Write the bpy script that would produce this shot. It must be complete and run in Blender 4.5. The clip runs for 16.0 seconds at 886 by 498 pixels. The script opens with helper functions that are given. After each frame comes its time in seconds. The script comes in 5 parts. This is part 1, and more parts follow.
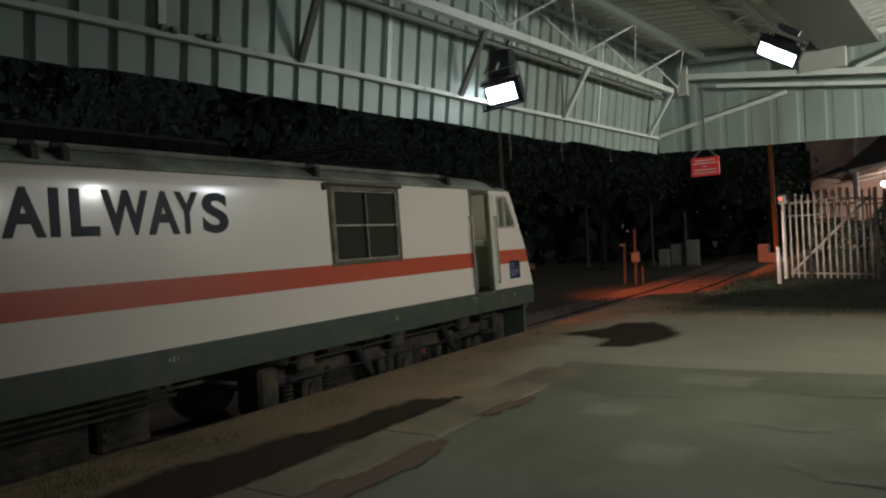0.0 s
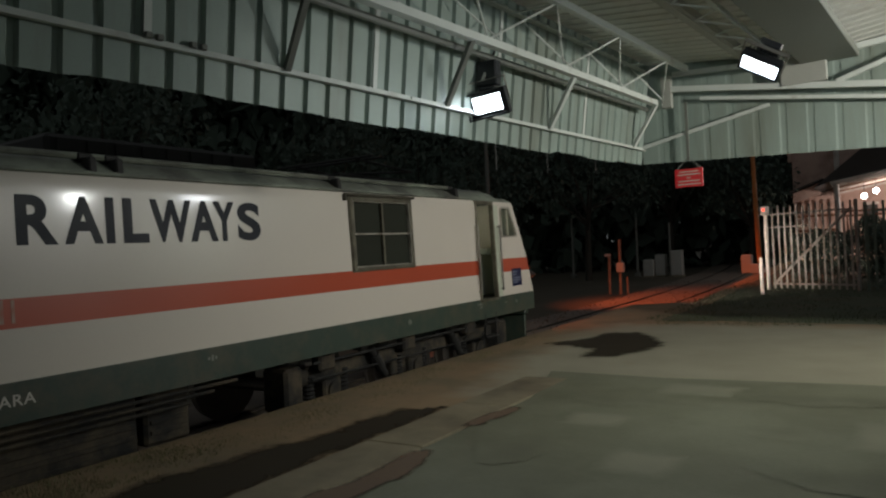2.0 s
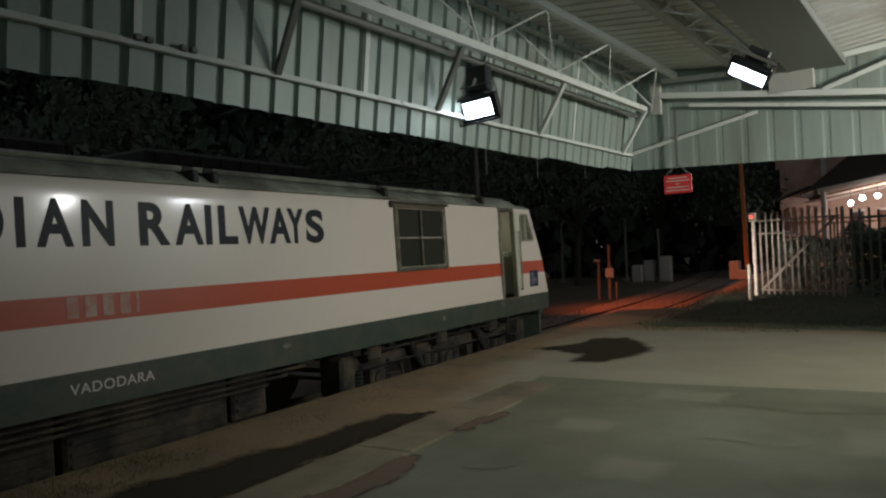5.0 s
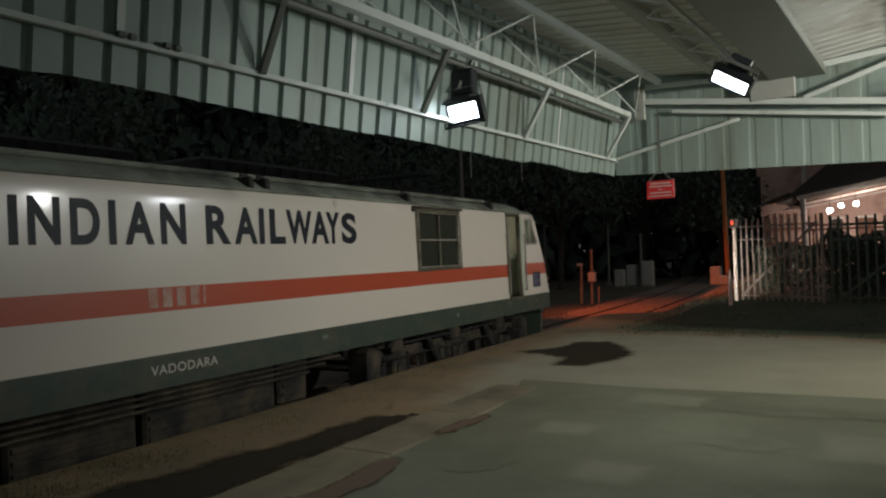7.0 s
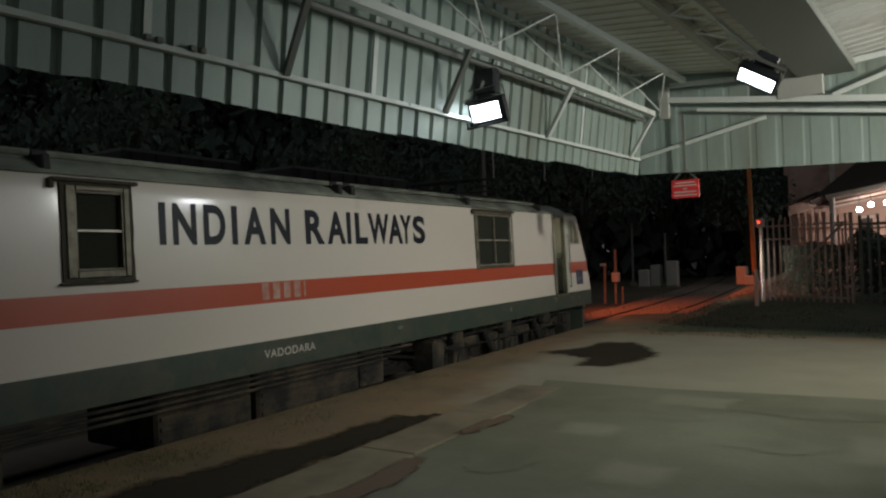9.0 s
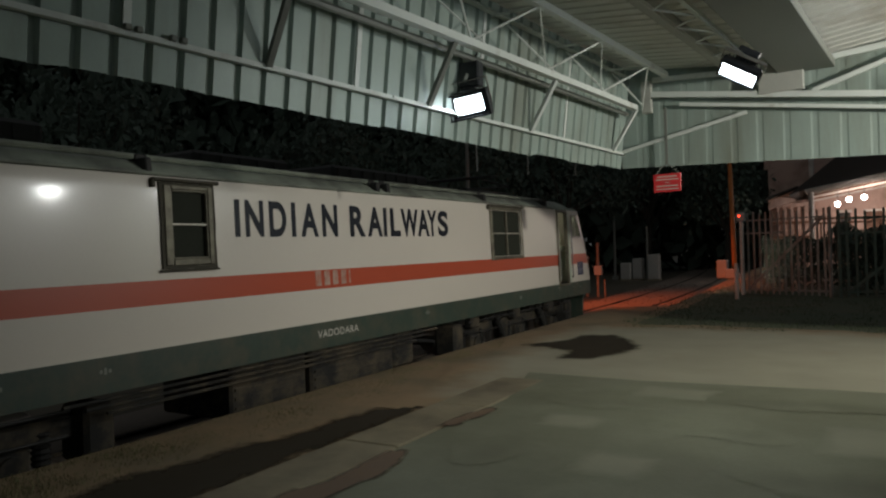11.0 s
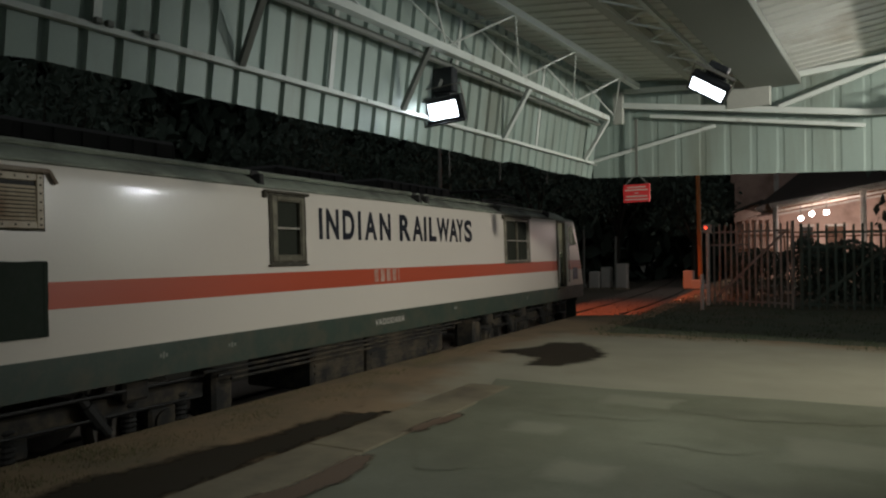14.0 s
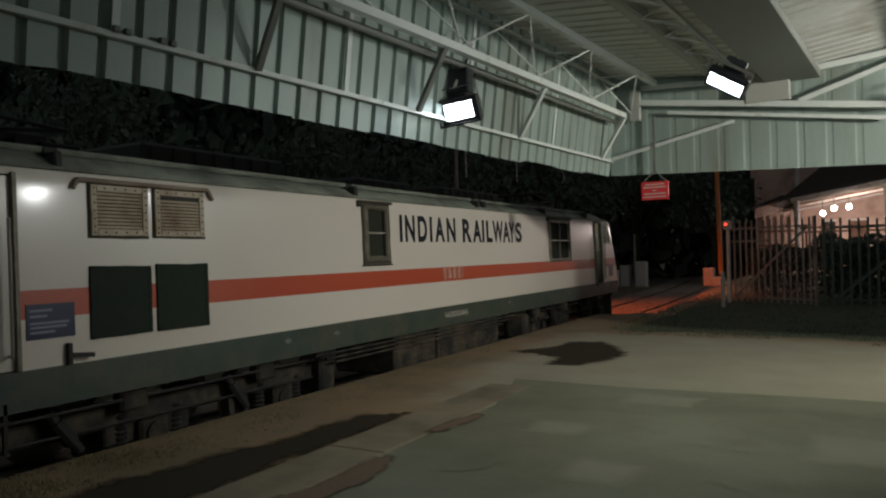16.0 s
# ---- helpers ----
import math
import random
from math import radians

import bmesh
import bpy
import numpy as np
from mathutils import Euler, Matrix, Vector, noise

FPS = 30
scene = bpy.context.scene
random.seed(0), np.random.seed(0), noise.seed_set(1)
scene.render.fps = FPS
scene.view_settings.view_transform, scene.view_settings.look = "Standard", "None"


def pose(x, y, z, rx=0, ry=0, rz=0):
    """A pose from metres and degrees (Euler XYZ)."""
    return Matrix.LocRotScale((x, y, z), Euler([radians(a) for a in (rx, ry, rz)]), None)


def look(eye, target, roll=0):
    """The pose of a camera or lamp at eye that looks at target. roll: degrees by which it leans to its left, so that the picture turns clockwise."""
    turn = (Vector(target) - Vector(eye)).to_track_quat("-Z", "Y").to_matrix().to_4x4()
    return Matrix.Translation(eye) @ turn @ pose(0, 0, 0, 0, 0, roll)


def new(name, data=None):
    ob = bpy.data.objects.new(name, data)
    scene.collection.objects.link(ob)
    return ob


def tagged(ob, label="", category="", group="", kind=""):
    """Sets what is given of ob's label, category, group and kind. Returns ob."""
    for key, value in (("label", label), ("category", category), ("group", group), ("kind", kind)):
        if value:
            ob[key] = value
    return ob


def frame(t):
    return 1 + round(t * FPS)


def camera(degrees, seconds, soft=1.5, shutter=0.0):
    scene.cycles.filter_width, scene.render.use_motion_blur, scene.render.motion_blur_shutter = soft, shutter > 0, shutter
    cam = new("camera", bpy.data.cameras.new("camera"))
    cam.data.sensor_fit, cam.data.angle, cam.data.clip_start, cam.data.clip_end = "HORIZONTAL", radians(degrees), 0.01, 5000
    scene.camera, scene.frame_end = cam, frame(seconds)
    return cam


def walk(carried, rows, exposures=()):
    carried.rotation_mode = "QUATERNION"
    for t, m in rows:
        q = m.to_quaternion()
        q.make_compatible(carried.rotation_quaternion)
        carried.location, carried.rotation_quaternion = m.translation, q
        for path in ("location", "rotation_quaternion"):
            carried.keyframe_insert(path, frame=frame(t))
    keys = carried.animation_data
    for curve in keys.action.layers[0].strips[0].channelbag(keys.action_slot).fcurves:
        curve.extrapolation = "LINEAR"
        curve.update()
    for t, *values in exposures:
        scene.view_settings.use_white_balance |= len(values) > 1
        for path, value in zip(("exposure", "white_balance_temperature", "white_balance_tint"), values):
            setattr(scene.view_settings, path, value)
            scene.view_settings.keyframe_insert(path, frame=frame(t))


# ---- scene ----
# ---- camera ----
EYE_Z = 1.58
PATH = [
    (0.0, 33.44, -0.62, 3.15),
    (0.5, 33.28, -0.59, 2.49),
    (1.0, 32.58, 0.03, 2.52),
    (1.5, 32.13, -0.21, 2.83),
    (2.0, 32.29, 0.08, 2.90),
    (2.5, 31.66, -0.08, 2.26),
    (3.0, 31.64, -0.18, 2.31),
    (3.5, 31.50, 0.23, 2.30),
    (4.0, 31.56, 0.29, 2.58),
    (6.5, 30.98, 0.71, 2.42),
    (7.0, 30.15, 0.56, 1.98),
    (7.5, 29.40, 0.34, 1.43),
    (8.0, 31.87, 0.80, 1.89),
    (8.5, 32.31, 0.68, 2.20),
    (9.0, 31.96, 0.63, 2.01),
    (11.5, 30.11, -0.23, 1.69),
    (12.0, 29.55, -0.39, 1.51),
    (12.5, 29.19, 0.34, 1.63),
    (13.0, 28.82, 0.53, 1.60),
    (13.5, 28.53, 0.54, 1.38),
    (14.0, 28.26, 0.37, 0.60),
    (14.5, 29.97, 0.32, 0.69),
    (15.0, 30.34, 0.48, 0.96),
    (15.5, 30.33, 0.49, 1.14),
    (16.0, 29.69, 0.45, 1.43),
]
cam = camera(63.7, 16.0, soft=2.2)
walk(cam, [(t, pose(0, 0, EYE_Z, 90 + p, r, y)) for t, y, p, r in PATH])

# ---- night sky and lamps ----
world = bpy.data.worlds.new("night")
scene.world = world
world.use_nodes = True
bg = world.node_tree.nodes["Background"]
bg.inputs[0].default_value = (0.92, 0.98, 1.0, 1)
bg.inputs[1].default_value = 0.1
scene.view_settings.exposure = 0.07

# ---- materials ----
def material(name, base, rough=0.6, metal=0.0, vary=0.25, scale=3.0, fine=40.0, bump=0.15, coat=0.0, dirt=None,
             dirt_at=0.55, dirt_soft=0.15, emit=None, power=0.0, spec=0.5, streak=False, sheen=0.12):
    """Painted, stained or worn surface: base colour varied at two scales, grain bump, optional dirt patches."""
    m = bpy.data.materials.new(name)
    m.use_nodes = True
    nt = m.node_tree
    b = nt.nodes["Principled BSDF"]
    co = nt.nodes.new("ShaderNodeTexCoord")
    mp = nt.nodes.new("ShaderNodeMapping")
    if streak:
        mp.inputs["Scale"].default_value = (1.0, 1.0, 0.12)
    nt.links.new(co.outputs["Object"], mp.inputs["Vector"])
    big = nt.nodes.new("ShaderNodeTexNoise")
    big.inputs["Scale"].default_value, big.inputs["Detail"].default_value = scale, 6
    small = nt.nodes.new("ShaderNodeTexNoise")
    small.inputs["Scale"].default_value, small.inputs["Detail"].default_value = fine, 5
    nt.links.new(mp.outputs["Vector"], big.inputs["Vector"])
    nt.links.new(co.outputs["Object"], small.inputs["Vector"])
    info = nt.nodes.new("ShaderNodeObjectInfo")
    mix = nt.nodes.new("ShaderNodeMix")
    mix.data_type = "RGBA"
    mix.inputs[6].default_value = (*[c * (1 - vary) for c in base], 1)
    mix.inputs[7].default_value = (*[min(1, c * (1 + vary)) for c in base], 1)
    add = nt.nodes.new("ShaderNodeMath")
    add.operation = "MULTIPLY_ADD"
    add.inputs[1].default_value, add.inputs[2].default_value = 0.35, 0.0
    nt.links.new(small.outputs["Fac"], add.inputs[0])
    add2 = nt.nodes.new("ShaderNodeMath")
    add2.operation = "MULTIPLY_ADD"
    add2.inputs[1].default_value = 0.65
    nt.links.new(big.outputs["Fac"], add2.inputs[0])
    nt.links.new(add.outputs[0], add2.inputs[2])
    nt.links.new(add2.outputs[0], mix.inputs[0])
    out = mix.outputs[2]
    rnd = nt.nodes.new("ShaderNodeHueSaturation")
    val = nt.nodes.new("ShaderNodeMath")
    val.operation = "MULTIPLY_ADD"
    val.inputs[1].default_value, val.inputs[2].default_value = 0.12, 0.94
    nt.links.new(info.outputs["Random"], val.inputs[0])
    nt.links.new(val.outputs[0], rnd.inputs["Value"])
    nt.links.new(out, rnd.inputs["Color"])
    out = rnd.outputs["Color"]
    if dirt:
        dn = nt.nodes.new("ShaderNodeTexNoise")
        dn.inputs["Scale"].default_value, dn.inputs["Detail"].default_value = scale * 0.6, 9
        dn.inputs["Roughness"].default_value = 0.65
        nt.links.new(mp.outputs["Vector"], dn.inputs["Vector"])
        ramp = nt.nodes.new("ShaderNodeMapRange")
        ramp.inputs[1].default_value, ramp.inputs[2].default_value = dirt_at - dirt_soft, dirt_at + dirt_soft
        nt.links.new(dn.outputs["Fac"], ramp.inputs[0])
        dm = nt.nodes.new("ShaderNodeMix")
        dm.data_type = "RGBA"
        dm.inputs[7].default_value = (*dirt, 1)
        nt.links.new(ramp.outputs[0], dm.inputs[0])
        nt.links.new(out, dm.inputs[6])
        out = dm.outputs[2]
    nt.links.new(out, b.inputs["Base Color"])
    b.inputs["Metallic"].default_value = metal
    b.inputs["Specular IOR Level"].default_value = spec
    b.inputs["Coat Weight"].default_value = coat
    b.inputs["Coat Roughness"].default_value = 0.12
    rr = nt.nodes.new("ShaderNodeMapRange")
    rr.inputs[3].default_value, rr.inputs[4].default_value = max(0.02, rough - sheen), min(1, rough + sheen)
    nt.links.new(big.outputs["Fac"], rr.inputs[0])
    nt.links.new(rr.outputs[0], b.inputs["Roughness"])
    if bump:
        bp = nt.nodes.new("ShaderNodeBump")
        bp.inputs["Strength"].default_value, bp.inputs["Distance"].default_value = bump, 0.01
        nt.links.new(add2.outputs[0], bp.inputs["Height"])
        nt.links.new(bp.outputs[0], b.inputs["Normal"])
    if emit:
        b.inputs["Emission Color"].default_value = (*emit, 1)
        b.inputs["Emission Strength"].default_value = power
    return m


M_WHITE = material("loco_white_paint", (0.63, 0.585, 0.51), 0.30, sheen=0.03, vary=0.08, scale=0.8, bump=0.0, coat=0.7)
M_RED = material("loco_red_band", (0.42, 0.075, 0.035), 0.35, vary=0.1, scale=1.2, bump=0.03, coat=0.2)
M_SKIRT = material("loco_underframe_grey", (0.034, 0.054, 0.040), 0.5, vary=0.4, scale=5, bump=0.08, dirt=(0.08, 0.075, 0.05), dirt_at=0.6)
M_ROOF = material("loco_roof_grey", (0.23, 0.26, 0.205), 0.6, vary=0.25, scale=2, bump=0.1, dirt=(0.05, 0.045, 0.04))
M_NAVY = material("navy_letter_paint", (0.012, 0.015, 0.022), 0.5, vary=0.2, bump=0.0, spec=0.3)
M_PALE = material("pale_letter_paint", (0.46, 0.44, 0.39), 0.5, vary=0.2, bump=0.0)
M_WORNMARK = material("worn_pale_mark_paint", (0.42, 0.31, 0.25), 0.5, vary=0.25, scale=12, bump=0.0, dirt=(0.40, 0.12, 0.07), dirt_at=0.55)
M_NOTICE = material("faded_notice_lines", (0.17, 0.19, 0.25), 0.5, vary=0.4, scale=25, bump=0.0)
M_FAINT = material("faint_stencil_paint", (0.19, 0.20, 0.17), 0.6, vary=0.4, scale=20, bump=0.0)
M_FRAME = material("weathered_window_frame", (0.17, 0.16, 0.115), 0.5, 0.4, vary=0.35, scale=8, dirt=(0.06, 0.05, 0.035))
M_FILTER = material("dark_filter_mesh", (0.026, 0.029, 0.021), 0.85, spec=0.2, vary=0.4, scale=30, fine=120, bump=0.4)
M_GRILLE = material("green_black_grille", (0.010, 0.019, 0.010), 0.85, vary=0.3, scale=20, fine=150, bump=0.5)
M_LOUVRE = material("cream_louvre_paint", (0.46, 0.39, 0.28), 0.5, vary=0.2, scale=6, dirt=(0.20, 0.12, 0.06), dirt_at=0.6)
M_DARK = material("sooty_black_steel", (0.022, 0.022, 0.02), 0.65, 0.2, vary=0.5, scale=6, bump=0.3)
M_GREASE = material("dusty_running_gear", (0.075, 0.06, 0.038), 0.85, 0.0, vary=0.6, scale=5, bump=0.5, dirt=(0.014, 0.014, 0.012), dirt_at=0.47, dirt_soft=0.1)
M_STEEL = material("worn_steel", (0.35, 0.33, 0.30), 0.35, 0.9, vary=0.2, scale=9)
M_CABIN = material("cab_interior_green", (0.46, 0.50, 0.40), 0.55, vary=0.15)
M_BLUE = material("blue_notice_enamel", (0.007, 0.013, 0.05), 0.35, vary=0.15, bump=0.02)
M_SHEET = material("painted_corrugated_sheet", (0.262, 0.325, 0.29), 0.5, 0.1, vary=0.14, scale=1.6, bump=0.05, dirt=(0.15, 0.15, 0.11), dirt_at=0.66, streak=True)
M_ROOFSHEET = material("roof_sheet_underside", (0.67, 0.68, 0.63), 0.5, 0.1, vary=0.12, scale=1.5, bump=0.05, dirt=(0.25, 0.2, 0.13), dirt_at=0.7)
M_TRUSS = material("grey_white_truss_paint", (0.58, 0.62, 0.585), 0.45, vary=0.12, scale=5, dirt=(0.22, 0.17, 0.11), dirt_at=0.72)
M_TRUSSDK = material("dark_truss_paint", (0.16, 0.17, 0.15), 0.55, vary=0.3, scale=5)
M_PURLIN = material("grey_purlin_paint", (0.38, 0.39, 0.35), 0.55, vary=0.2, scale=4)
M_CONC = material("worn_platform_concrete", (0.155, 0.160, 0.106), 0.78, vary=0.3, scale=0.9, fine=25, bump=0.25, dirt=(0.105, 0.106, 0.064), dirt_at=0.56, dirt_soft=0.12)
M_CONC2 = material("pale_platform_concrete", (0.27, 0.255, 0.185), 0.8, vary=0.18, scale=0.9, fine=25, bump=0.25, dirt=(0.19, 0.158, 0.105), dirt_at=0.58, dirt_soft=0.12)
M_COPING = material("pale_coping_concrete", (0.215, 0.185, 0.115), 0.8, vary=0.2, scale=2, fine=30, bump=0.3, dirt=(0.11, 0.088, 0.055), dirt_at=0.54)
M_DIRT = material("brown_trodden_dirt", (0.235, 0.165, 0.092), 0.95, vary=0.25, scale=1.5, fine=35, bump=0.5, dirt=(0.12, 0.10, 0.06), dirt_at=0.58)
# Serves the oil stain and the gully, where it stands for slab-edge shade.
M_WETSHADE = material("wet_stain_and_edge_shade", (0.033, 0.027, 0.017), 0.85, spec=0.15, vary=0.4, scale=3, fine=40, bump=0.2)
M_BROWNSTAIN = material("rust_brown_stain", (0.115, 0.075, 0.045), 0.85, vary=0.3, scale=3, fine=40, bump=0.2)
M_GROUND = material("dark_rough_ground", (0.07, 0.06, 0.04), 0.95, vary=0.4, scale=0.8, fine=18, bump=0.6)
M_BALLAST = material("track_ballast", (0.15, 0.12, 0.095), 0.9, vary=0.5, scale=6, fine=22, bump=0.9)
M_LAWN = material("patchy_lawn_soil", (0.054, 0.066, 0.035), 0.95, vary=0.4, scale=1.2, fine=30, bump=0.5, dirt=(0.10, 0.075, 0.045), dirt_at=0.6)
M_GRASS = material("grass_blades", (0.055, 0.075, 0.03), 0.8, vary=0.4, scale=2, bump=0.0)
M_WEED = material("weed_leaves", (0.16, 0.15, 0.07), 0.8, vary=0.5, scale=3, bump=0.0)
M_LEAF = material("night_foliage", (0.06, 0.088, 0.065), 0.7, vary=0.5, scale=0.6, bump=0.0)
M_BARK = material("tree_bark", (0.045, 0.04, 0.03), 0.9, vary=0.4, scale=4, bump=0.5)
M_GATE = material("white_gate_paint", (0.62, 0.58, 0.52), 0.55, vary=0.15, scale=4, dirt=(0.25, 0.14, 0.08), dirt_at=0.66)
M_GATEWHITE = material("weathered_white_gate_paint", (0.29, 0.28, 0.25), 0.6, vary=0.2, scale=4, dirt=(0.16, 0.09, 0.05), dirt_at=0.62)
M_FENCE = material("dull_green_palisade_paint", (0.085, 0.12, 0.09), 0.6, vary=0.3, scale=4, dirt=(0.10, 0.07, 0.04), dirt_at=0.62)
M_ALU = material("dull_aluminium_bar", (0.40, 0.38, 0.32), 0.4, 0.3, vary=0.25, scale=9, dirt=(0.12, 0.10, 0.07), dirt_at=0.6)
M_GASKET = material("sooty_rubber_gasket", (0.05, 0.045, 0.03), 0.8, vary=0.5, scale=14, bump=0.4)
M_TIMBER = material("brown_painted_timber", (0.17, 0.085, 0.05), 0.7, vary=0.3, scale=4)
M_ORANGE = material("orange_post_paint", (0.50, 0.20, 0.05), 0.55, vary=0.2, scale=3, dirt=(0.2, 0.09, 0.04), dirt_at=0.66)
M_RUSTY = material("rusty_cream_paint", (0.26, 0.22, 0.17), 0.7, vary=0.3, scale=4, dirt=(0.12, 0.07, 0.04), dirt_at=0.55)
M_BOXGREY = material("pale_relay_box", (0.42, 0.42, 0.38), 0.6, vary=0.2, scale=3)
M_SIGNRED = material("red_sign_enamel", (0.55, 0.03, 0.035), 0.4, vary=0.08, bump=0.02)
M_PLASTER = material("pinkish_plaster", (0.55, 0.39, 0.32), 0.9, vary=0.15, scale=1.2, bump=0.2, dirt=(0.25, 0.16, 0.12), dirt_at=0.62)
M_TILE = material("dark_roof_tiles", (0.06, 0.055, 0.05), 0.85, vary=0.3, scale=4)
M_BLACK = material("black_lamp_housing", (0.02, 0.022, 0.025), 0.4, vary=0.2)
M_LENS = material("led_lens_glow", (0.9, 0.95, 1.0), 0.4, bump=0, emit=(0.80, 0.90, 1.0), power=8)
M_BULB = material("bulb_glow", (1, 0.95, 0.9), 0.4, bump=0, emit=(1.0, 0.86, 0.82), power=14)
M_REDLAMP = material("red_lamp_glow", (0.8, 0.05, 0.02), 0.4, bump=0, emit=(1.0, 0.05, 0.02), power=5)
M_DITCH = material("side_lamp_glow", (0.9, 0.9, 0.85), 0.4, bump=0, emit=(1.0, 0.86, 0.74), power=76000)
M_CABLAMP = material("cab_lamp_glow", (0.9, 0.9, 0.8), 0.4, bump=0, emit=(1.0, 0.98, 0.78), power=32)
M_AMBER = material("loco_marker_glow", (0.9, 0.3, 0.1), 0.4, bump=0, emit=(1.0, 0.17, 0.03), power=250)


def glass(name, tint, rough=0.05):
    m = bpy.data.materials.new(name)
    m.use_nodes = True
    b = m.node_tree.nodes["Principled BSDF"]
    b.inputs["Base Color"].default_value = (*tint, 1)
    b.inputs["Roughness"].default_value = rough
    b.inputs["Transmission Weight"].default_value = 1.0
    return m


M_GLASS = glass("dusty_cab_glass", (0.6, 0.7, 0.65), 0.12)


def filmed(m, scale=5.0):
    """Lets a thin stain break up towards its rim."""
    nt = m.node_tree
    b, out = nt.nodes["Principled BSDF"], nt.nodes["Material Output"]
    at = nt.nodes.new("ShaderNodeAttribute")
    at.attribute_name = "film"
    co = nt.nodes.new("ShaderNodeTexCoord")
    nz = nt.nodes.new("ShaderNodeTexNoise")
    nz.inputs["Scale"].default_value, nz.inputs["Detail"].default_value, nz.inputs["Roughness"].default_value = scale, 8, 0.65
    nt.links.new(co.outputs["Object"], nz.inputs["Vector"])
    sm = nt.nodes.new("ShaderNodeMath")
    sm.operation = "MULTIPLY_ADD"
    sm.inputs[1].default_value = 1.1
    nt.links.new(nz.outputs["Fac"], sm.inputs[0])
    nt.links.new(at.outputs["Fac"], sm.inputs[2])
    mr = nt.nodes.new("ShaderNodeMapRange")
    mr.inputs[1].default_value, mr.inputs[2].default_value = 0.72, 1.15
    nt.links.new(sm.outputs[0], mr.inputs[0])
    tr = nt.nodes.new("ShaderNodeBsdfTransparent")
    mx = nt.nodes.new("ShaderNodeMixShader")
    nt.links.new(mr.outputs[0], mx.inputs[0])
    nt.links.new(tr.outputs[0], mx.inputs[1])
    nt.links.new(b.outputs[0], mx.inputs[2])
    nt.links.new(mx.outputs[0], out.inputs["Surface"])


filmed(M_WETSHADE)
filmed(M_BROWNSTAIN)


def blended(name, under, tone, scale, amount=1.0):
    """A copy of a ground surface whose colour passes over to another tone inside a soft, uneven rim."""
    m = under.copy()
    m.name = name
    nt = m.node_tree
    b = nt.nodes["Principled BSDF"]
    src = b.inputs["Base Color"].links[0].from_socket
    at = nt.nodes.new("ShaderNodeAttribute")
    at.attribute_name = "film"
    co = nt.nodes.new("ShaderNodeTexCoord")
    nz = nt.nodes.new("ShaderNodeTexNoise")
    nz.inputs["Scale"].default_value, nz.inputs["Detail"].default_value, nz.inputs["Roughness"].default_value = scale, 8, 0.6
    nt.links.new(co.outputs["Object"], nz.inputs["Vector"])
    sm = nt.nodes.new("ShaderNodeMath")
    sm.operation = "MULTIPLY_ADD"
    sm.inputs[1].default_value = 1.0
    nt.links.new(nz.outputs["Fac"], sm.inputs[0])
    nt.links.new(at.outputs["Fac"], sm.inputs[2])
    mr = nt.nodes.new("ShaderNodeMapRange")
    mr.inputs[1].default_value, mr.inputs[2].default_value, mr.inputs[4].default_value = 0.75, 1.4, amount
    nt.links.new(sm.outputs[0], mr.inputs[0])
    mx = nt.nodes.new("ShaderNodeMix")
    mx.data_type = "RGBA"
    nt.links.new(mr.outputs[0], mx.inputs[0])
    nt.links.new(src, mx.inputs[6])
    vary = nt.nodes.new("ShaderNodeMix")
    vary.data_type = "RGBA"
    vary.inputs[6].default_value = (*[c * 0.8 for c in tone], 1)
    vary.inputs[7].default_value = (*[c * 1.2 for c in tone], 1)
    n2 = nt.nodes.new("ShaderNodeTexNoise")
    n2.inputs["Scale"].default_value, n2.inputs["Detail"].default_value = 1.3, 9
    nt.links.new(co.outputs["Object"], n2.inputs["Vector"])
    nt.links.new(n2.outputs["Fac"], vary.inputs[0])
    nt.links.new(vary.outputs[2], mx.inputs[7])
    nt.links.new(mx.outputs[2], b.inputs["Base Color"])
    return m


for ground_mat in (M_CONC, M_DIRT):
    hue = [n for n in ground_mat.node_tree.nodes if n.type == "HUE_SAT"][0]
    ground_mat.node_tree.links.remove(hue.inputs["Value"].links[0])
M_APRON = blended("worn_pale_apron_concrete", M_DIRT, (0.275, 0.26, 0.19), 1.6)
M_PATCH = blended("pale_repair_concrete", M_CONC, (0.19, 0.19, 0.132), 4.0)
M_SMUDGE = blended("grimy_concrete", M_CONC, (0.105, 0.104, 0.068), 2.2, 0.8)


# ---- mesh helpers ----
def part(name, bm, mat, parent=None, label="", mats=None, smooth=False):
    me = bpy.data.meshes.new(name)
    bm.to_mesh(me)
    bm.free()
    for m in (mats or [mat]):
        me.materials.append(m)
    if smooth:
        for p in me.polygons:
            p.use_smooth = True
    ob = new(name, me)
    if parent:
        ob.parent = parent
    if label:
        ob["label"] = label
    return ob


def empty(name, m, label, category, group="", kind="", parent=None):
    ob = new(name)
    ob.empty_display_size = 0.2
    ob.matrix_basis = m
    if parent:
        ob.parent = parent
    return tagged(ob, label, category, group, kind)


def box(bm, x0, x1, y0, y1, z0, z1, bevel=0.0, m=None):
    g = bmesh.ops.create_cube(bm, size=1.0)
    vs = g["verts"]
    for v in vs:
        v.co = Vector((x0 + (v.co.x + 0.5) * (x1 - x0), y0 + (v.co.y + 0.5) * (y1 - y0), z0 + (v.co.z + 0.5) * (z1 - z0)))
    if bevel:
        es = list({e for v in vs for e in v.link_edges})
        r = bmesh.ops.bevel(bm, geom=es, offset=bevel, segments=1, affect="EDGES", clamp_overlap=True)
        vs = list({v for f in r["faces"] for v in f.verts} | {v for v in vs if v.is_valid})
    if m is not None:
        for v in vs:
            v.co = m @ v.co
    return vs


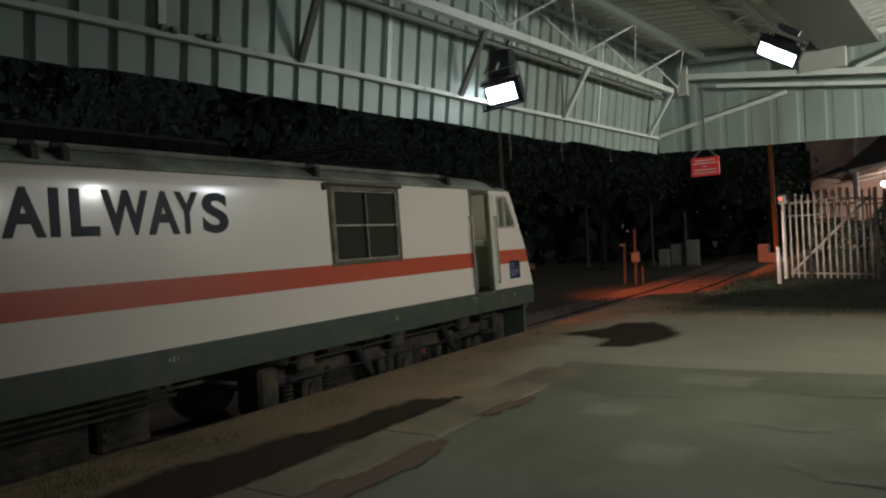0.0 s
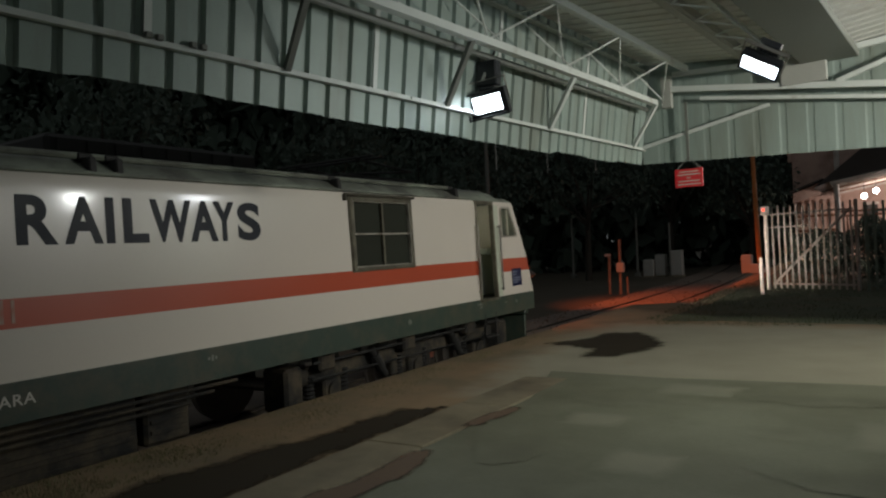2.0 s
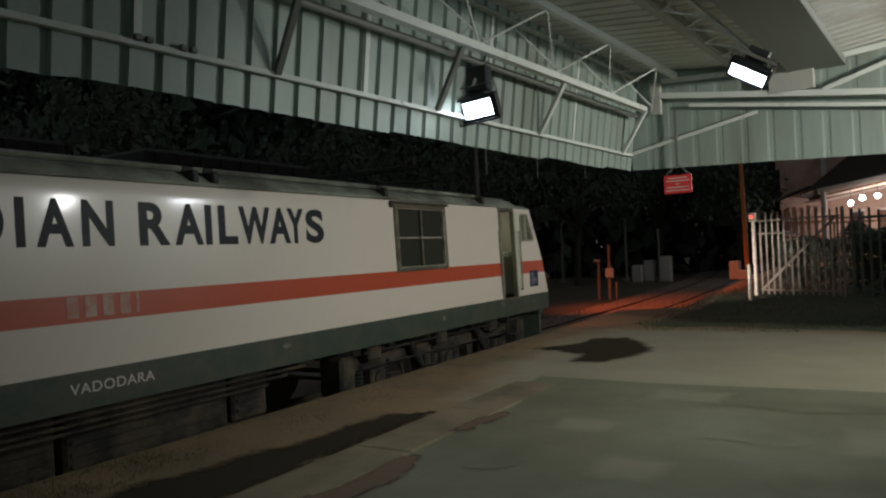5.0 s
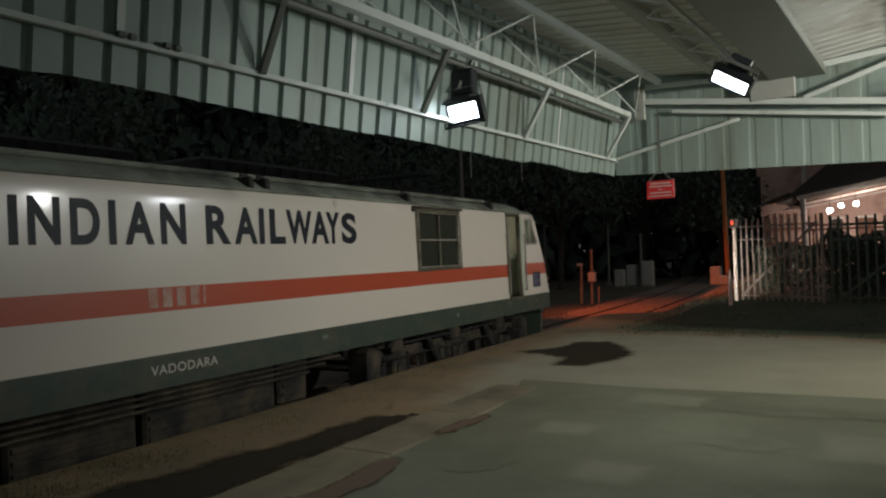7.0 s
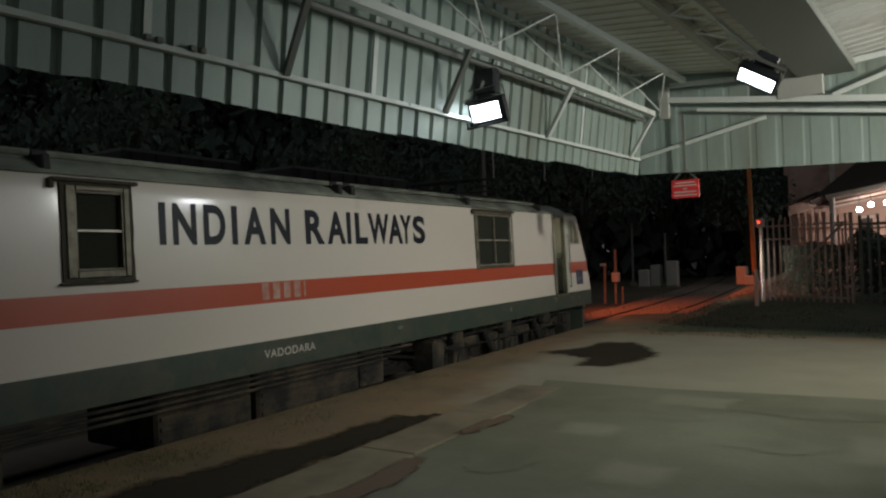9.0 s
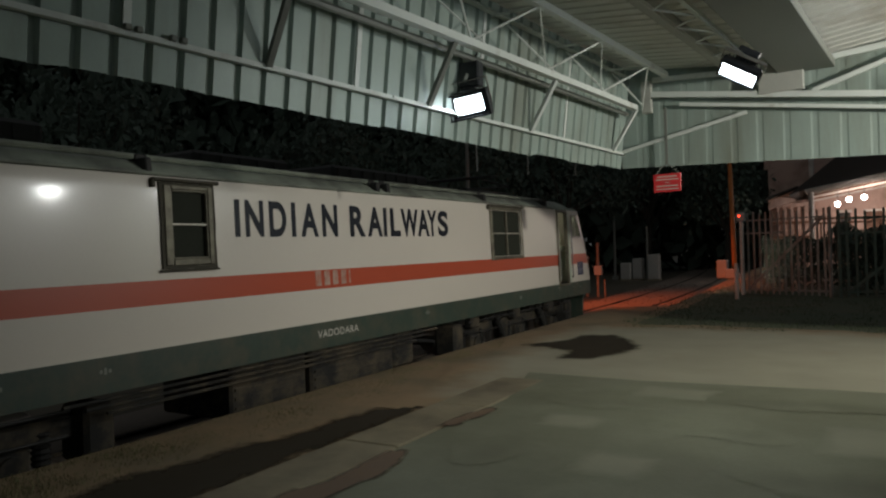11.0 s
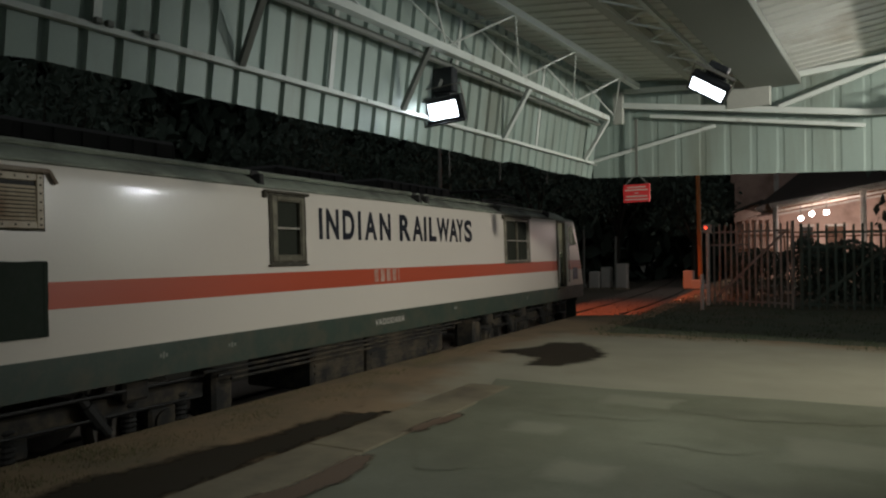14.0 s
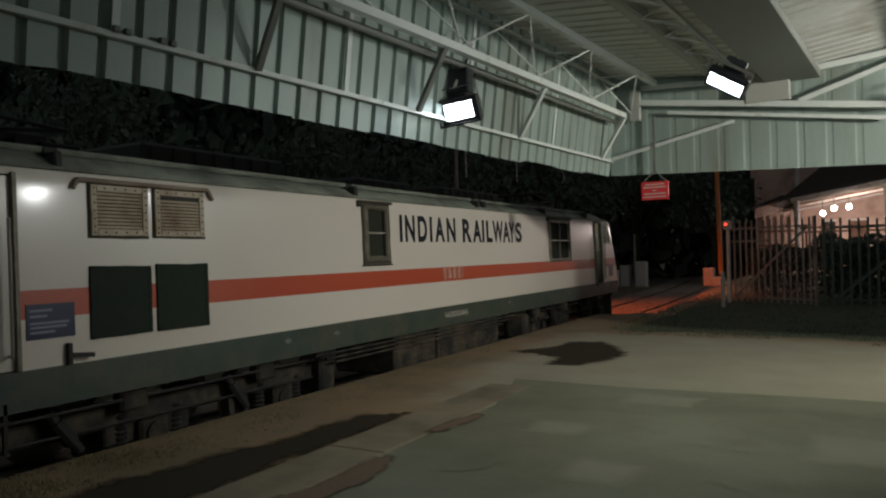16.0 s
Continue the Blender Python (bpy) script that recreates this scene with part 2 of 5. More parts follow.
def rod(bm, a, b, r, seg=8, r2=None):
    a, b = Vector(a), Vector(b)
    d = b - a
    m = Matrix.Translation((a + b) / 2) @ d.to_track_quat("Z", "Y").to_matrix().to_4x4()
    bmesh.ops.create_cone(bm, cap_ends=True, segments=seg, radius1=r, radius2=r if r2 is None else r2, depth=d.length, matrix=m)


def bar(bm, a, b, w, h, up=(0, 0, 1)):
    """A flat bar from a to b, w wide, h deep along up."""
    a, b, up = Vector(a), Vector(b), Vector(up)
    y = (b - a).normalized()
    x = y.cross(up).normalized()
    z = x.cross(y)
    m = Matrix((x, y, z)).transposed().to_4x4()
    m.translation = (a + b) / 2
    L = (b - a).length
    box(bm, -w / 2, w / 2, -L / 2, L / 2, -h / 2, h / 2, 0, m)


def angle_bar(bm, a, b, w, t=0.008, up=(0, 0, 1), flip=1):
    """A steel angle: two thin legs at right angles."""
    a, b, up = Vector(a), Vector(b), Vector(up)
    y = (b - a).normalized()
    x = y.cross(up).normalized() * flip
    z = up - y * up.dot(y)
    z.normalize()
    for p, q, s0, s1 in ((x, z, w, t), (x, z, t, w)):
        m = Matrix((p, y, q)).transposed().to_4x4()
        m.translation = (a + b) / 2
        L = (b - a).length
        box(bm, 0, s0, -L / 2, L / 2, 0, s1, 0, m)


def B():
    return bmesh.new()


def one(name, mat, parent, args, label="", bevel=0.0):
    bm = B()
    box(bm, *args, bevel)
    return part(name, bm, mat, parent, label)


def poly_plate(bm, pts, z0, z1):
    """A flat plate with outline pts (x, y), between two heights."""
    top = [bm.verts.new((x, y, z1)) for x, y in pts]
    low = [bm.verts.new((x, y, z0)) for x, y in pts]
    bm.faces.new(top)
    bm.faces.new(low[::-1])
    n = len(pts)
    for i in range(n):
        j = (i + 1) % n
        bm.faces.new((top[j], top[i], low[i], low[j]))
    bmesh.ops.recalc_face_normals(bm, faces=bm.faces)


def plate_yz(bm, pts, x0, x1):
    """An upright plate with outline pts (y, z), between two depths."""
    near = [bm.verts.new((x1, y, z)) for y, z in pts]
    back = [bm.verts.new((x0, y, z)) for y, z in pts]
    faces = [bm.faces.new(near), bm.faces.new(back[::-1])]
    n = len(pts)
    for i in range(n):
        j = (i + 1) % n
        faces.append(bm.faces.new((near[j], near[i], back[i], back[j])))
    bmesh.ops.recalc_face_normals(bm, faces=faces)


def ragged(pts, amount, seed, steps=7):
    """An outline with wandering edges between the given corners."""
    out = []
    n = len(pts)
    for i in range(n):
        a, b = Vector((*pts[i], 0)), Vector((*pts[(i + 1) % n], 0))
        for k in range(steps):
            p = a.lerp(b, k / steps)
            o = noise.noise_vector(Vector((p.x * 1.7 + seed, p.y * 1.7, seed))) * amount
            o += noise.noise_vector(Vector((p.x * 6 + seed, p.y * 6, seed))) * amount * 0.4
            out.append((p.x + o.x, p.y + o.y))
    return out


# ---- ground, track and platform ----
RAIL_Z = -0.62
TRACK_X = -7.275


def build_ground():
    bm = B()
    xs = [-2500, -600, -150, -60, -40] + [-30 + i * 1.0 for i in range(61)] + [40, 60, 150, 600, 2500]
    ys = [-2500, -600, -150, -60, -30, -12] + [-6 + i * 1.0 for i in range(70)] + [80, 110, 200, 600, 2500]
    vv = {}
    for i, x in enumerate(xs):
        for j, y in enumerate(ys):
            z = -0.78 + 0.10 * noise.noise(Vector((x * 0.35, y * 0.35, 3)))
            if x > -5.2 and y > 19:
                z += 0.1
            vv[i, j] = bm.verts.new((x, y, z))
    for i in range(len(xs) - 1):
        for j in range(len(ys) - 1):
            bm.faces.new((vv[i, j], vv[i + 1, j], vv[i + 1, j + 1], vv[i, j + 1]))
    ob = part("ground", bm, M_GROUND, smooth=True)
    tagged(ob, "dark uneven earth ground beside the railway at night", "ground", kind="structure")
    # ballast bed of the track
    bm = B()
    prof = [(-2.3, -0.72), (-1.7, -0.62 - 0.05), (-0.9, -0.66), (0.9, -0.66), (1.45, -0.67), (1.62, -0.73)]
    ring = []
    for k in range(0, 140):
        y = -30 + k * 1.0
        off = -0.0035 * max(0, y - 24) ** 2 * 0.6
        ring.append([bm.verts.new((TRACK_X + off + x, y, z + 0.03 * noise.noise(Vector((x * 2, y * 0.9, 1))))) for x, z in prof])
    for a, b in zip(ring, ring[1:]):
        for i in range(len(prof) - 1):
            bm.faces.new((a[i], a[i + 1], b[i + 1], b[i]))
    tagged(part("track_bed", bm, M_BALLAST, smooth=True), "reddish stone ballast bed under the railway track", "track bed", kind="structure")
    # loose stones on the bed ahead of the train
    rnd = random.Random(5)
    bm = B()
    for k in range(900):
        y = 12 + 26 * rnd.random() ** 1.5
        off = -0.0035 * max(0, y - 24) ** 2 * 0.6
        x = TRACK_X + off + rnd.uniform(-2.2, 1.6)
        s = rnd.uniform(0.012, 0.03)
        m = pose(x, y, -0.655, rnd.uniform(0, 90), rnd.uniform(0, 90), rnd.uniform(0, 360))
        box(bm, -s, s, -s * 0.7, s * 0.7, -s * 0.6, s * 0.6, 0, m)
    tagged(part("ballast_stones", bm, M_BALLAST), "loose ballast stones lying on the track bed", "ballast", kind="stuff")
    # two rails
    for side in (-0.838, 0.838):
        bm = B()
        pts = []
        for k in range(0, 46):
            y = -30 + k * 3.0
            off = -0.0035 * max(0, y - 24) ** 2 * 0.6
            pts.append((TRACK_X + side + off, y))
        for (xa, ya), (xb, yb) in zip(pts, pts[1:]):
            bar(bm, (xa, ya, RAIL_Z - 0.02), (xb, yb + 0.02, RAIL_Z - 0.02), 0.07, 0.04)
            bar(bm, (xa, ya, RAIL_Z - 0.08), (xb, yb + 0.02, RAIL_Z - 0.08), 0.02, 0.10)
        tagged(part("rail", bm, M_GREASE), "rusty steel running rail on the ballast", "rail", "rails of the track", "structure")


build_ground()


def build_platform():
    # raised earth body of the platform
    bm = B()
    edge = [(-5.55, -25), (-5.55, 17.4), (-4.2, 18.3), (-4.45, 24), (-4.9, 33), (-5.0, 60), (30, 60), (30, -25)]
    poly_plate(bm, edge, -1.0, -0.012)
    tagged(part("platform", bm, M_DIRT), "raised railway platform of brown trodden earth", "platform", kind="structure")
    # main slab with its coping strip
    bm = B()
    poly_plate(bm, [(-3.18, -12), (-3.18, 6.55), (-3.60, 8.02), (-2.2, 7.95), (-0.3, 8.12), (12, 8.4), (12, -12)], -0.3, 0.045)
    bmesh.ops.bevel(bm, geom=[e for e in bm.edges if all(v.co.z > 0 for v in e.verts)], offset=0.015, segments=1, affect="EDGES")
    slab = tagged(part("pavement_slab", bm, M_CONC), "grey-green worn concrete platform slab", "pavement", kind="structure")
    rnd = random.Random(11)
    y = -11.9
    k = 0
    while y < 6.2:
        L = 1.5
        bm = B()
        box(bm, -3.74, -3.195, y, y + L - 0.003, -0.3, 0.05 + rnd.uniform(-0.004, 0.004), 0.012)
        part("coping_stone", bm, M_COPING, slab)
        y += L
    bm = B()
    poly_plate(bm, ragged([(-3.9, 14.2), (-2.6, 13.4), (2, 12.7), (12, 12.3), (12, 40), (-4.2, 40), (-4.0, 24), (-3.7, 18.6)], 0.25, 21, 9), -0.3, -0.006)
    tagged(part("lawn", bm, M_LAWN), "dark patchy grass ground beyond the concrete apron", "lawn", kind="structure")
    # stains, and the gully strip
    def stain(name, pts, amount, seed, mat, z, label, cat, inner=0.62, step=0.07):
        """A thin film: full in the middle, breaking up towards its ragged rim."""
        out = ragged(pts, amount, seed, 12)
        n = len(out)
        fade = 0.42 * inner
        x0, x1 = min(p[0] for p in out), max(p[0] for p in out)
        y0, y1 = min(p[1] for p in out), max(p[1] for p in out)
        ex = np.array(out)
        ey = np.roll(ex, -1, axis=0)
        bm = B()
        lay = bm.verts.layers.float.new("film")
        grid = {}
        for i in range(int((x1 - x0) / step) + 2):
            for j in range(int((y1 - y0) / step) + 2):
                p = np.array((x0 + i * step, y0 + j * step))
                d = ey - ex
                k = np.clip(((p - ex) * d).sum(1) / np.maximum((d * d).sum(1), 1e-9), 0, 1)
                near = np.hypot(*(ex + d * k[:, None] - p).T).min()
                cross = ((ex[:, 1] > p[1]) != (ey[:, 1] > p[1])) & (p[0] < (ey[:, 0] - ex[:, 0]) * (p[1] - ex[:, 1]) / np.where(ey[:, 1] == ex[:, 1], 1e-9, ey[:, 1] - ex[:, 1]) + ex[:, 0])
                if cross.sum() % 2:
                    v = bm.verts.new((p[0], p[1], z))
                    v[lay] = min(1.0, near / fade)
                    grid[i, j] = v
        for (i, j) in list(grid):
            q = [grid.get(c) for c in ((i, j), (i + 1, j), (i + 1, j + 1), (i, j + 1))]
            if all(q):
                bm.faces.new(q)
        tagged(part(name, bm, mat), label, cat)
    stain("pavement_apron", [(-4.3, 5.8), (-4.9, 8.4), (-5.3, 11.0), (-5.1, 13.6), (-2.7, 14.0), (2, 13.3), (12, 12.9), (12, 7.0), (-3.0, 6.4)], 0.2, 4, M_APRON, 0.0,
          "pale worn concrete apron at the platform's end", "pavement", 2.4, 0.1)
    bpy.data.objects["pavement_apron"]["kind"] = "structure"
    for x0, y0, x1, y1, k in ((-2.2, 7.0, -1.2, 7.75, 1), (-1.9, 4.5, -1.2, 5.2, 2), (-0.4, 5.6, 1.0, 6.6, 3), (-2.6, 5.6, -1.9, 6.2, 6)):
        stain("repair_patch", [(x0, y0), (x1, y0), (x1, y1), (x0, y1)], 0.07, k, M_PATCH, 0.0475, "faint pale repair patch in the concrete slab", "patch", 0.5)
    for x, y, rx, ry, k in ((-2.1, 6.7, 0.8, 0.35, 31), (-0.5, 7.3, 1.0, 0.3, 33), (-1.6, 3.7, 0.6, 0.5, 35), (-2.5, 4.9, 0.3, 0.6, 37), (0.0, 5.0, 0.9, 0.4, 39), (-0.9, 6.0, 0.5, 0.3, 41)):
        ring = [(x + rx * math.cos(a * math.tau / 8), y + ry * math.sin(a * math.tau / 8)) for a in range(8)]
        stain("grime_stain", ring, 0.16, k, M_SMUDGE, 0.0500, "dull olive grime stain on the concrete slab", "stain", 1.0)
    stain("oil_stain", [(-5.0, 10.35), (-4.6, 10.9), (-4.35, 11.9), (-3.8, 12.3), (-3.3, 11.8), (-2.95, 11.0), (-2.8, 10.2), (-3.15, 9.4), (-3.8, 9.15), (-3.95, 9.9), (-4.4, 10.2)], 0.10, 2, M_WETSHADE, 0.0095,
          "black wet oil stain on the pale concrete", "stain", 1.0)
    # Gully strip: the shade below the slab's edge is put into its dark colour.
    stain("drain_gully", [(-4.75, -6), (-4.72, 3.4), (-4.5, 5.0), (-4.3, 6.3), (-4.1, 7.3), (-3.85, 7.8), (-3.76, 6.3), (-3.76, -6)], 0.14, 7, M_WETSHADE, -0.002,
          "dark gully of mud along the platform slab, edge shade in its colour", "gully", 0.9)
    bpy.data.objects["drain_gully"]["kind"] = "structure"
    stain("mud_stain", [(-3.3, 2.4), (-3.22, 4.5), (-3.0, 4.6), (-2.88, 3.8), (-2.8, 2.2)], 0.12, 9, M_BROWNSTAIN, 0.056, "brown mud stain on the concrete slab", "stain", 0.35)
    stain("mud_stain", [(-3.3, 5.2), (-3.2, 6.2), (-2.95, 6.0), (-3.05, 5.3)], 0.1, 12, M_BROWNSTAIN, 0.056, "brown mud stain on the concrete slab", "stain", 0.35)


build_platform()


def blades(bm, x, y, z, h, w, rnd):
    a = rnd.uniform(0, math.tau)
    lean = rnd.uniform(0.1, 0.5) * h
    dx, dy = math.cos(a), math.sin(a)
    p = [bm.verts.new((x - dy * w, y + dx * w, z)), bm.verts.new((x + dy * w, y - dx * w, z)), bm.verts.new((x + dx * lean, y + dy * lean, z + h))]
    bm.faces.new(p)


def build_grass():
    rnd = random.Random(3)
    bm = B()
    for k in range(26000):
        y = 12.2 + 16 * rnd.random() ** 1.6
        x = rnd.uniform(-4.3, 9)
        edge = 12.9 - 0.12 * x + 0.5 * noise.noise(Vector((x, 0, 2)))
        if y < edge or (noise.noise(Vector((x * 0.8, y * 0.8, 8))) < -0.25):
            continue
        blades(bm, x, y, -0.02, rnd.uniform(0.02, 0.075), 0.010, rnd)
    tagged(part("grass", bm, M_GRASS), "short rough grass beyond the concrete apron", "grass", kind="stuff")
    bm = B()
    for k in range(34000):
        y = 0.2 + 12 * rnd.random() ** 1.5
        x = rnd.gauss(-5.2, 0.26)
        if x < -5.52 or x > -4.55 or noise.noise(Vector((x * 2.2, y * 1.6, 4))) < rnd.uniform(-0.5, 0.5) + 0.05 * y - 0.2:
            continue
        blades(bm, x, y, -0.02, rnd.uniform(0.012, 0.04) * (1.15 if y < 4 else 0.8), 0.005, rnd)
    tagged(part("weeds", bm, M_WEED), "low dusty weeds on the platform's earth edge", "weeds", kind="stuff")


build_grass()


# ---- locomotive ----
LETTERS = [("I", 0.312, 0.385), ("N", 0.461, 0.734), ("D", 0.821, 1.094), ("I", 1.179, 1.252), ("A", 1.337, 1.649), ("N", 1.723, 2.02),
           ("R", 2.27, 2.60), ("A", 2.65, 2.99), ("I", 3.018, 3.10), ("L", 3.184, 3.436), ("W", 3.455, 3.908), ("A", 3.89, 4.223),
           ("Y", 4.172, 4.444), ("S", 4.481, 4.793)]
Y0, Y1 = -7.25, 11.46
HALF = 1.575
LOCO = pose(TRACK_X, 0, 0)


def nose(z):
    """The raked cab front: y of the front edge at a height."""
    pts = ((0.30, 11.48), (0.74, 11.46), (1.40, 11.26), (2.36, 10.80), (2.7, 10.5))
    for (za, ya), (zb, yb) in zip(pts, pts[1:]):
        if z <= zb:
            return ya + (yb - ya) * (z - za) / (zb - za)
    return pts[-1][1]


CY = (Y0 + Y1) / 2


def loco_side(bm, side, holes):
    """One body side as panels with real openings; the rows carry skirt, white, red, white."""
    zs = [0.42, 0.74, 0.94, 1.145, 1.375, 1.41, 1.54, 1.57, 1.76, 2.05, 2.12, 2.18, 2.24, 2.26, 2.30, 2.36]
    ys = sorted({-6.2, -5.85, -5.24, 9.48, 10.04, 10.33, *[h[0] for h in holes], *[h[1] for h in holes if h[1] != CAB_PANE]})
    ys = ["a"] + ys + ["c", "b"]

    def at(y, z):
        if y == "a":
            y = 2 * CY - nose(z)
        if y == "b":
            y = nose(z)
        if y == "c":
            y = nose(z) - 0.19
        return y
    cache = {}

    def vert(i, j):
        if (i, j) not in cache:
            cache[i, j] = bm.verts.new((side * HALF, at(ys[i], zs[j]), zs[j]))
        return cache[i, j]
    for i in range(len(ys) - 1):
        for j in range(len(zs) - 1):
            zc = (zs[j] + zs[j + 1]) / 2
            yc = (at(ys[i], zc) + at(ys[i + 1], zc)) / 2
            if any(h[0] < yc < h[1] and h[2] < zc < h[3] for h in holes):
                continue
            q = [vert(i, j), vert(i + 1, j), vert(i + 1, j + 1), vert(i, j + 1)]
            f = bm.faces.new(q if side > 0 else q[::-1])
            f.material_index = 1 if zc < 0.74 else 2 if 1.145 < zc < 1.375 else 0


CAB_PANE = 10.75
HOLES = [(6.35, 7.58, 1.41, 2.26), (-0.5, -0.06, 1.57, 2.24), (9.48, 10.04, 0.74, 2.30), (10.33, CAB_PANE, 1.76, 2.26)]
HOLES_L = [(-5.85, -5.24, 0.74, 2.30)]


def text_mesh(body, y, z, width, height, mat, parent, name, label, bold=0.0, space=1.0):
    cu = bpy.data.curves.new(name, "FONT")
    cu.body, cu.size, cu.offset, cu.extrude, cu.space_character = body, 1.0, bold, 0.0, space
    tmp = bpy.data.objects.new(name, cu)
    scene.collection.objects.link(tmp)
    bpy.context.view_layer.update()
    me = bpy.data.meshes.new_from_object(tmp.evaluated_get(bpy.context.evaluated_depsgraph_get()))
    bpy.data.objects.remove(tmp)
    xs = [v.co.x for v in me.vertices]
    ys = [v.co.y for v in me.vertices]
    x0, x1, y0, y1 = min(xs), max(xs), min(ys), max(ys)
    for v in me.vertices:
        v.co = Vector((HALF + 0.004, y + (v.co.x - x0) / (x1 - x0) * width, z + (v.co.y - y0) / (y1 - y0) * height))
    me.materials.clear()
    me.materials.append(mat)
    ob = new(name, me)
    ob.parent = parent
    ob["label"] = label
    return ob


def build_loco():
    loco = empty("locomotive", LOCO, "white electric locomotive with a red band and grey underframe", "locomotive")
    bm = B()
    loco_side(bm, 1, HOLES + HOLES_L)
    loco_side(bm, -1, [])
    # raked cab fronts at both ends
    for sgn in (1, -1):
        rows = []
        for z in (0.42, 0.74, 1.145, 1.375, 1.76, 2.36):
            y = nose(z) if sgn > 0 else 2 * CY - nose(z)
            rows.append((z, [bm.verts.new((x, y + sgn * b, z)) for x, b in ((-HALF, 0), (-1.2, 0.10), (0, 0.14), (1.2, 0.10), (HALF, 0))]))
        for (za, a), (zb, b) in zip(rows, rows[1:]):
            for i in range(4):
                q = [a[i], b[i], b[i + 1], a[i + 1]]
                f = bm.faces.new(q if sgn > 0 else q[::-1])
                f.material_index = 1 if zb < 0.8 else 2 if za > 1.1 and zb < 1.4 else 0
    part("body", bm, None, loco, "white body shell with a red waist band", mats=[M_WHITE, M_SKIRT, M_RED], smooth=True)
    # roof: coved eaves and a low crown
    bm = B()
    prof = [(HALF, 2.36), (HALF - 0.03, 2.42), (HALF - 0.14, 2.50), (HALF - 0.4, 2.58), (0.6, 2.64), (0, 2.66)]
    prof = prof + [(-x, z) for x, z in prof[-2::-1]]
    rings = []
    for y in (2 * CY - 10.62, 2 * CY - 10.3, -2, 2, 6, 10.3, 10.62):
        drop = 0.12 if abs(y - CY) > 8.4 else 0
        rings.append([bm.verts.new((x, y if z > 2.37 else (min(max(y, 2 * CY - nose(2.36)), nose(2.36)) if drop == 0 else (nose(2.36) if y > CY else 2 * CY - nose(2.36))), z - (drop if z > 2.45 else 0))) for x, z in prof])
    for a, b in zip(rings, rings[1:]):
        for i in range(len(prof) - 1):
            bm.faces.new((a[i], a[i + 1], b[i + 1], b[i]))
    bm.faces.new(rings[0])
    bm.faces.new(rings[-1][::-1])
    bmesh.ops.recalc_face_normals(bm, faces=bm.faces)
    roof = part("roof", bm, M_ROOF, loco, "grimy grey coved roof", smooth=False)
    # gutter rail with clamps
    bm = B()
    rod(bm, (HALF + 0.015, -5.9, 2.385), (HALF + 0.015, 9.3, 2.385), 0.022)
    part("gutter_pipe", bm, M_ROOF, roof)
    bm = B()
    rod(bm, (HALF - 0.12, -5.5, 2.545), (HALF - 0.12, 9.0, 2.545), 0.03)
    part("cable_duct", bm, M_ROOF, roof)
    for y in (-4.9, -0.75, 2.9, 3.15, 6.1, 8.9):
        bm = B()
        box(bm, HALF - 0.14, HALF + 0.03, y, y + 0.07, 2.37, 2.53, 0.012)
        box(bm, HALF - 0.20, HALF - 0.08, y - 0.03, y + 0.11, 2.50, 2.57, 0.012)
        part("roof_clamp", bm, M_DARK, roof)
    for y0, y1, x0, x1, h in ((-3.4, -1.2, -0.8, 0.7, 0.25), (0.6, 2.2, -0.7, 0.6, 0.2), (3.0, 5.6, -0.9, 0.7, 0.22), (-5.4, -4.4, -0.6, 0.6, 0.2)):
        bm = B()
        box(bm, x0, x1, y0, y1, 2.6, 2.64 + h, 0.04)
        for k in range(int((y1 - y0) / 0.3)):
            box(bm, x1, x1 + 0.02, y0 + 0.1 + k * 0.3, y0 + 0.3 + k * 0.3, 2.7, 2.6 + h, 0.004)
        part("roof_equipment_box", bm, M_DARK, roof, "dark ventilated roof equipment box")
    for yc in (-5.0, 8.2):
        bm = B()
        box(bm, -0.6, 0.6, yc - 0.95, yc + 0.95, 2.70, 2.76, 0.01)
        pan = part("pantograph", bm, M_DARK, roof, "lowered black pantograph")
        bm = B()
        for sx in (-0.5, 0.5):
            rod(bm, (sx, yc - 0.9, 2.75), (sx * 1.3, yc + 0.8, 2.88), 0.02)
            rod(bm, (sx * 1.3, yc + 0.8, 2.88), (sx * 1.2, yc - 0.6, 3.0), 0.02)
            rod(bm, (sx, yc - 0.9, 2.60), (sx, yc - 0.9, 2.78), 0.05)
            rod(bm, (sx, yc + 0.9, 2.60), (sx, yc + 0.9, 2.78), 0.05)
        for dy in (-0.6, -0.35):
            rod(bm, (-0.95, yc + dy, 3.0), (0.95, yc + dy, 3.0), 0.02)
        for ob in (part("pantograph_frame", bm, M_DARK, roof),):
            ob["label"] = "folded black tube frame"
    # machine-room windows with frames
    def window(y0, y1, z0, z1, oy0, oy1, oz0, oz1, nx, label):
        win = empty("side_window", Matrix(), label, "", parent=loco)
        X = HALF
        e = 0.35 if nx == 1 else 0.2
        iy0, iy1, iz0, iz1 = oy0 + (y0 - oy0) * e, oy1 + (y1 - oy1) * e, oz0 + (z0 - oz0) * e, oz1 + (z1 - oz1) * e
        # sooty gasket with a ragged outline round the frame
        bm = B()
        for edge in (((oy0, oz0), (oy1, oz0), (iy1, iz0), (iy0, iz0)), ((oy1, oz0), (oy1, oz1), (iy1, iz1), (iy1, iz0)),
                     ((oy1, oz1), (oy0, oz1), (iy0, iz1), (iy1, iz1)), ((oy0, oz1), (oy0, oz0), (iy0, iz0), (iy0, iz1))):
            plate_yz(bm, ragged(edge, 0.024 if nx == 1 else 0.012, oy0 + 3, 14), X - 0.02, X + 0.02)
        part("window_gasket", bm, M_GASKET if nx == 1 else M_FRAME, win, "dark sooty gasket" if nx == 1 else "grimy gasket")
        bm = B()
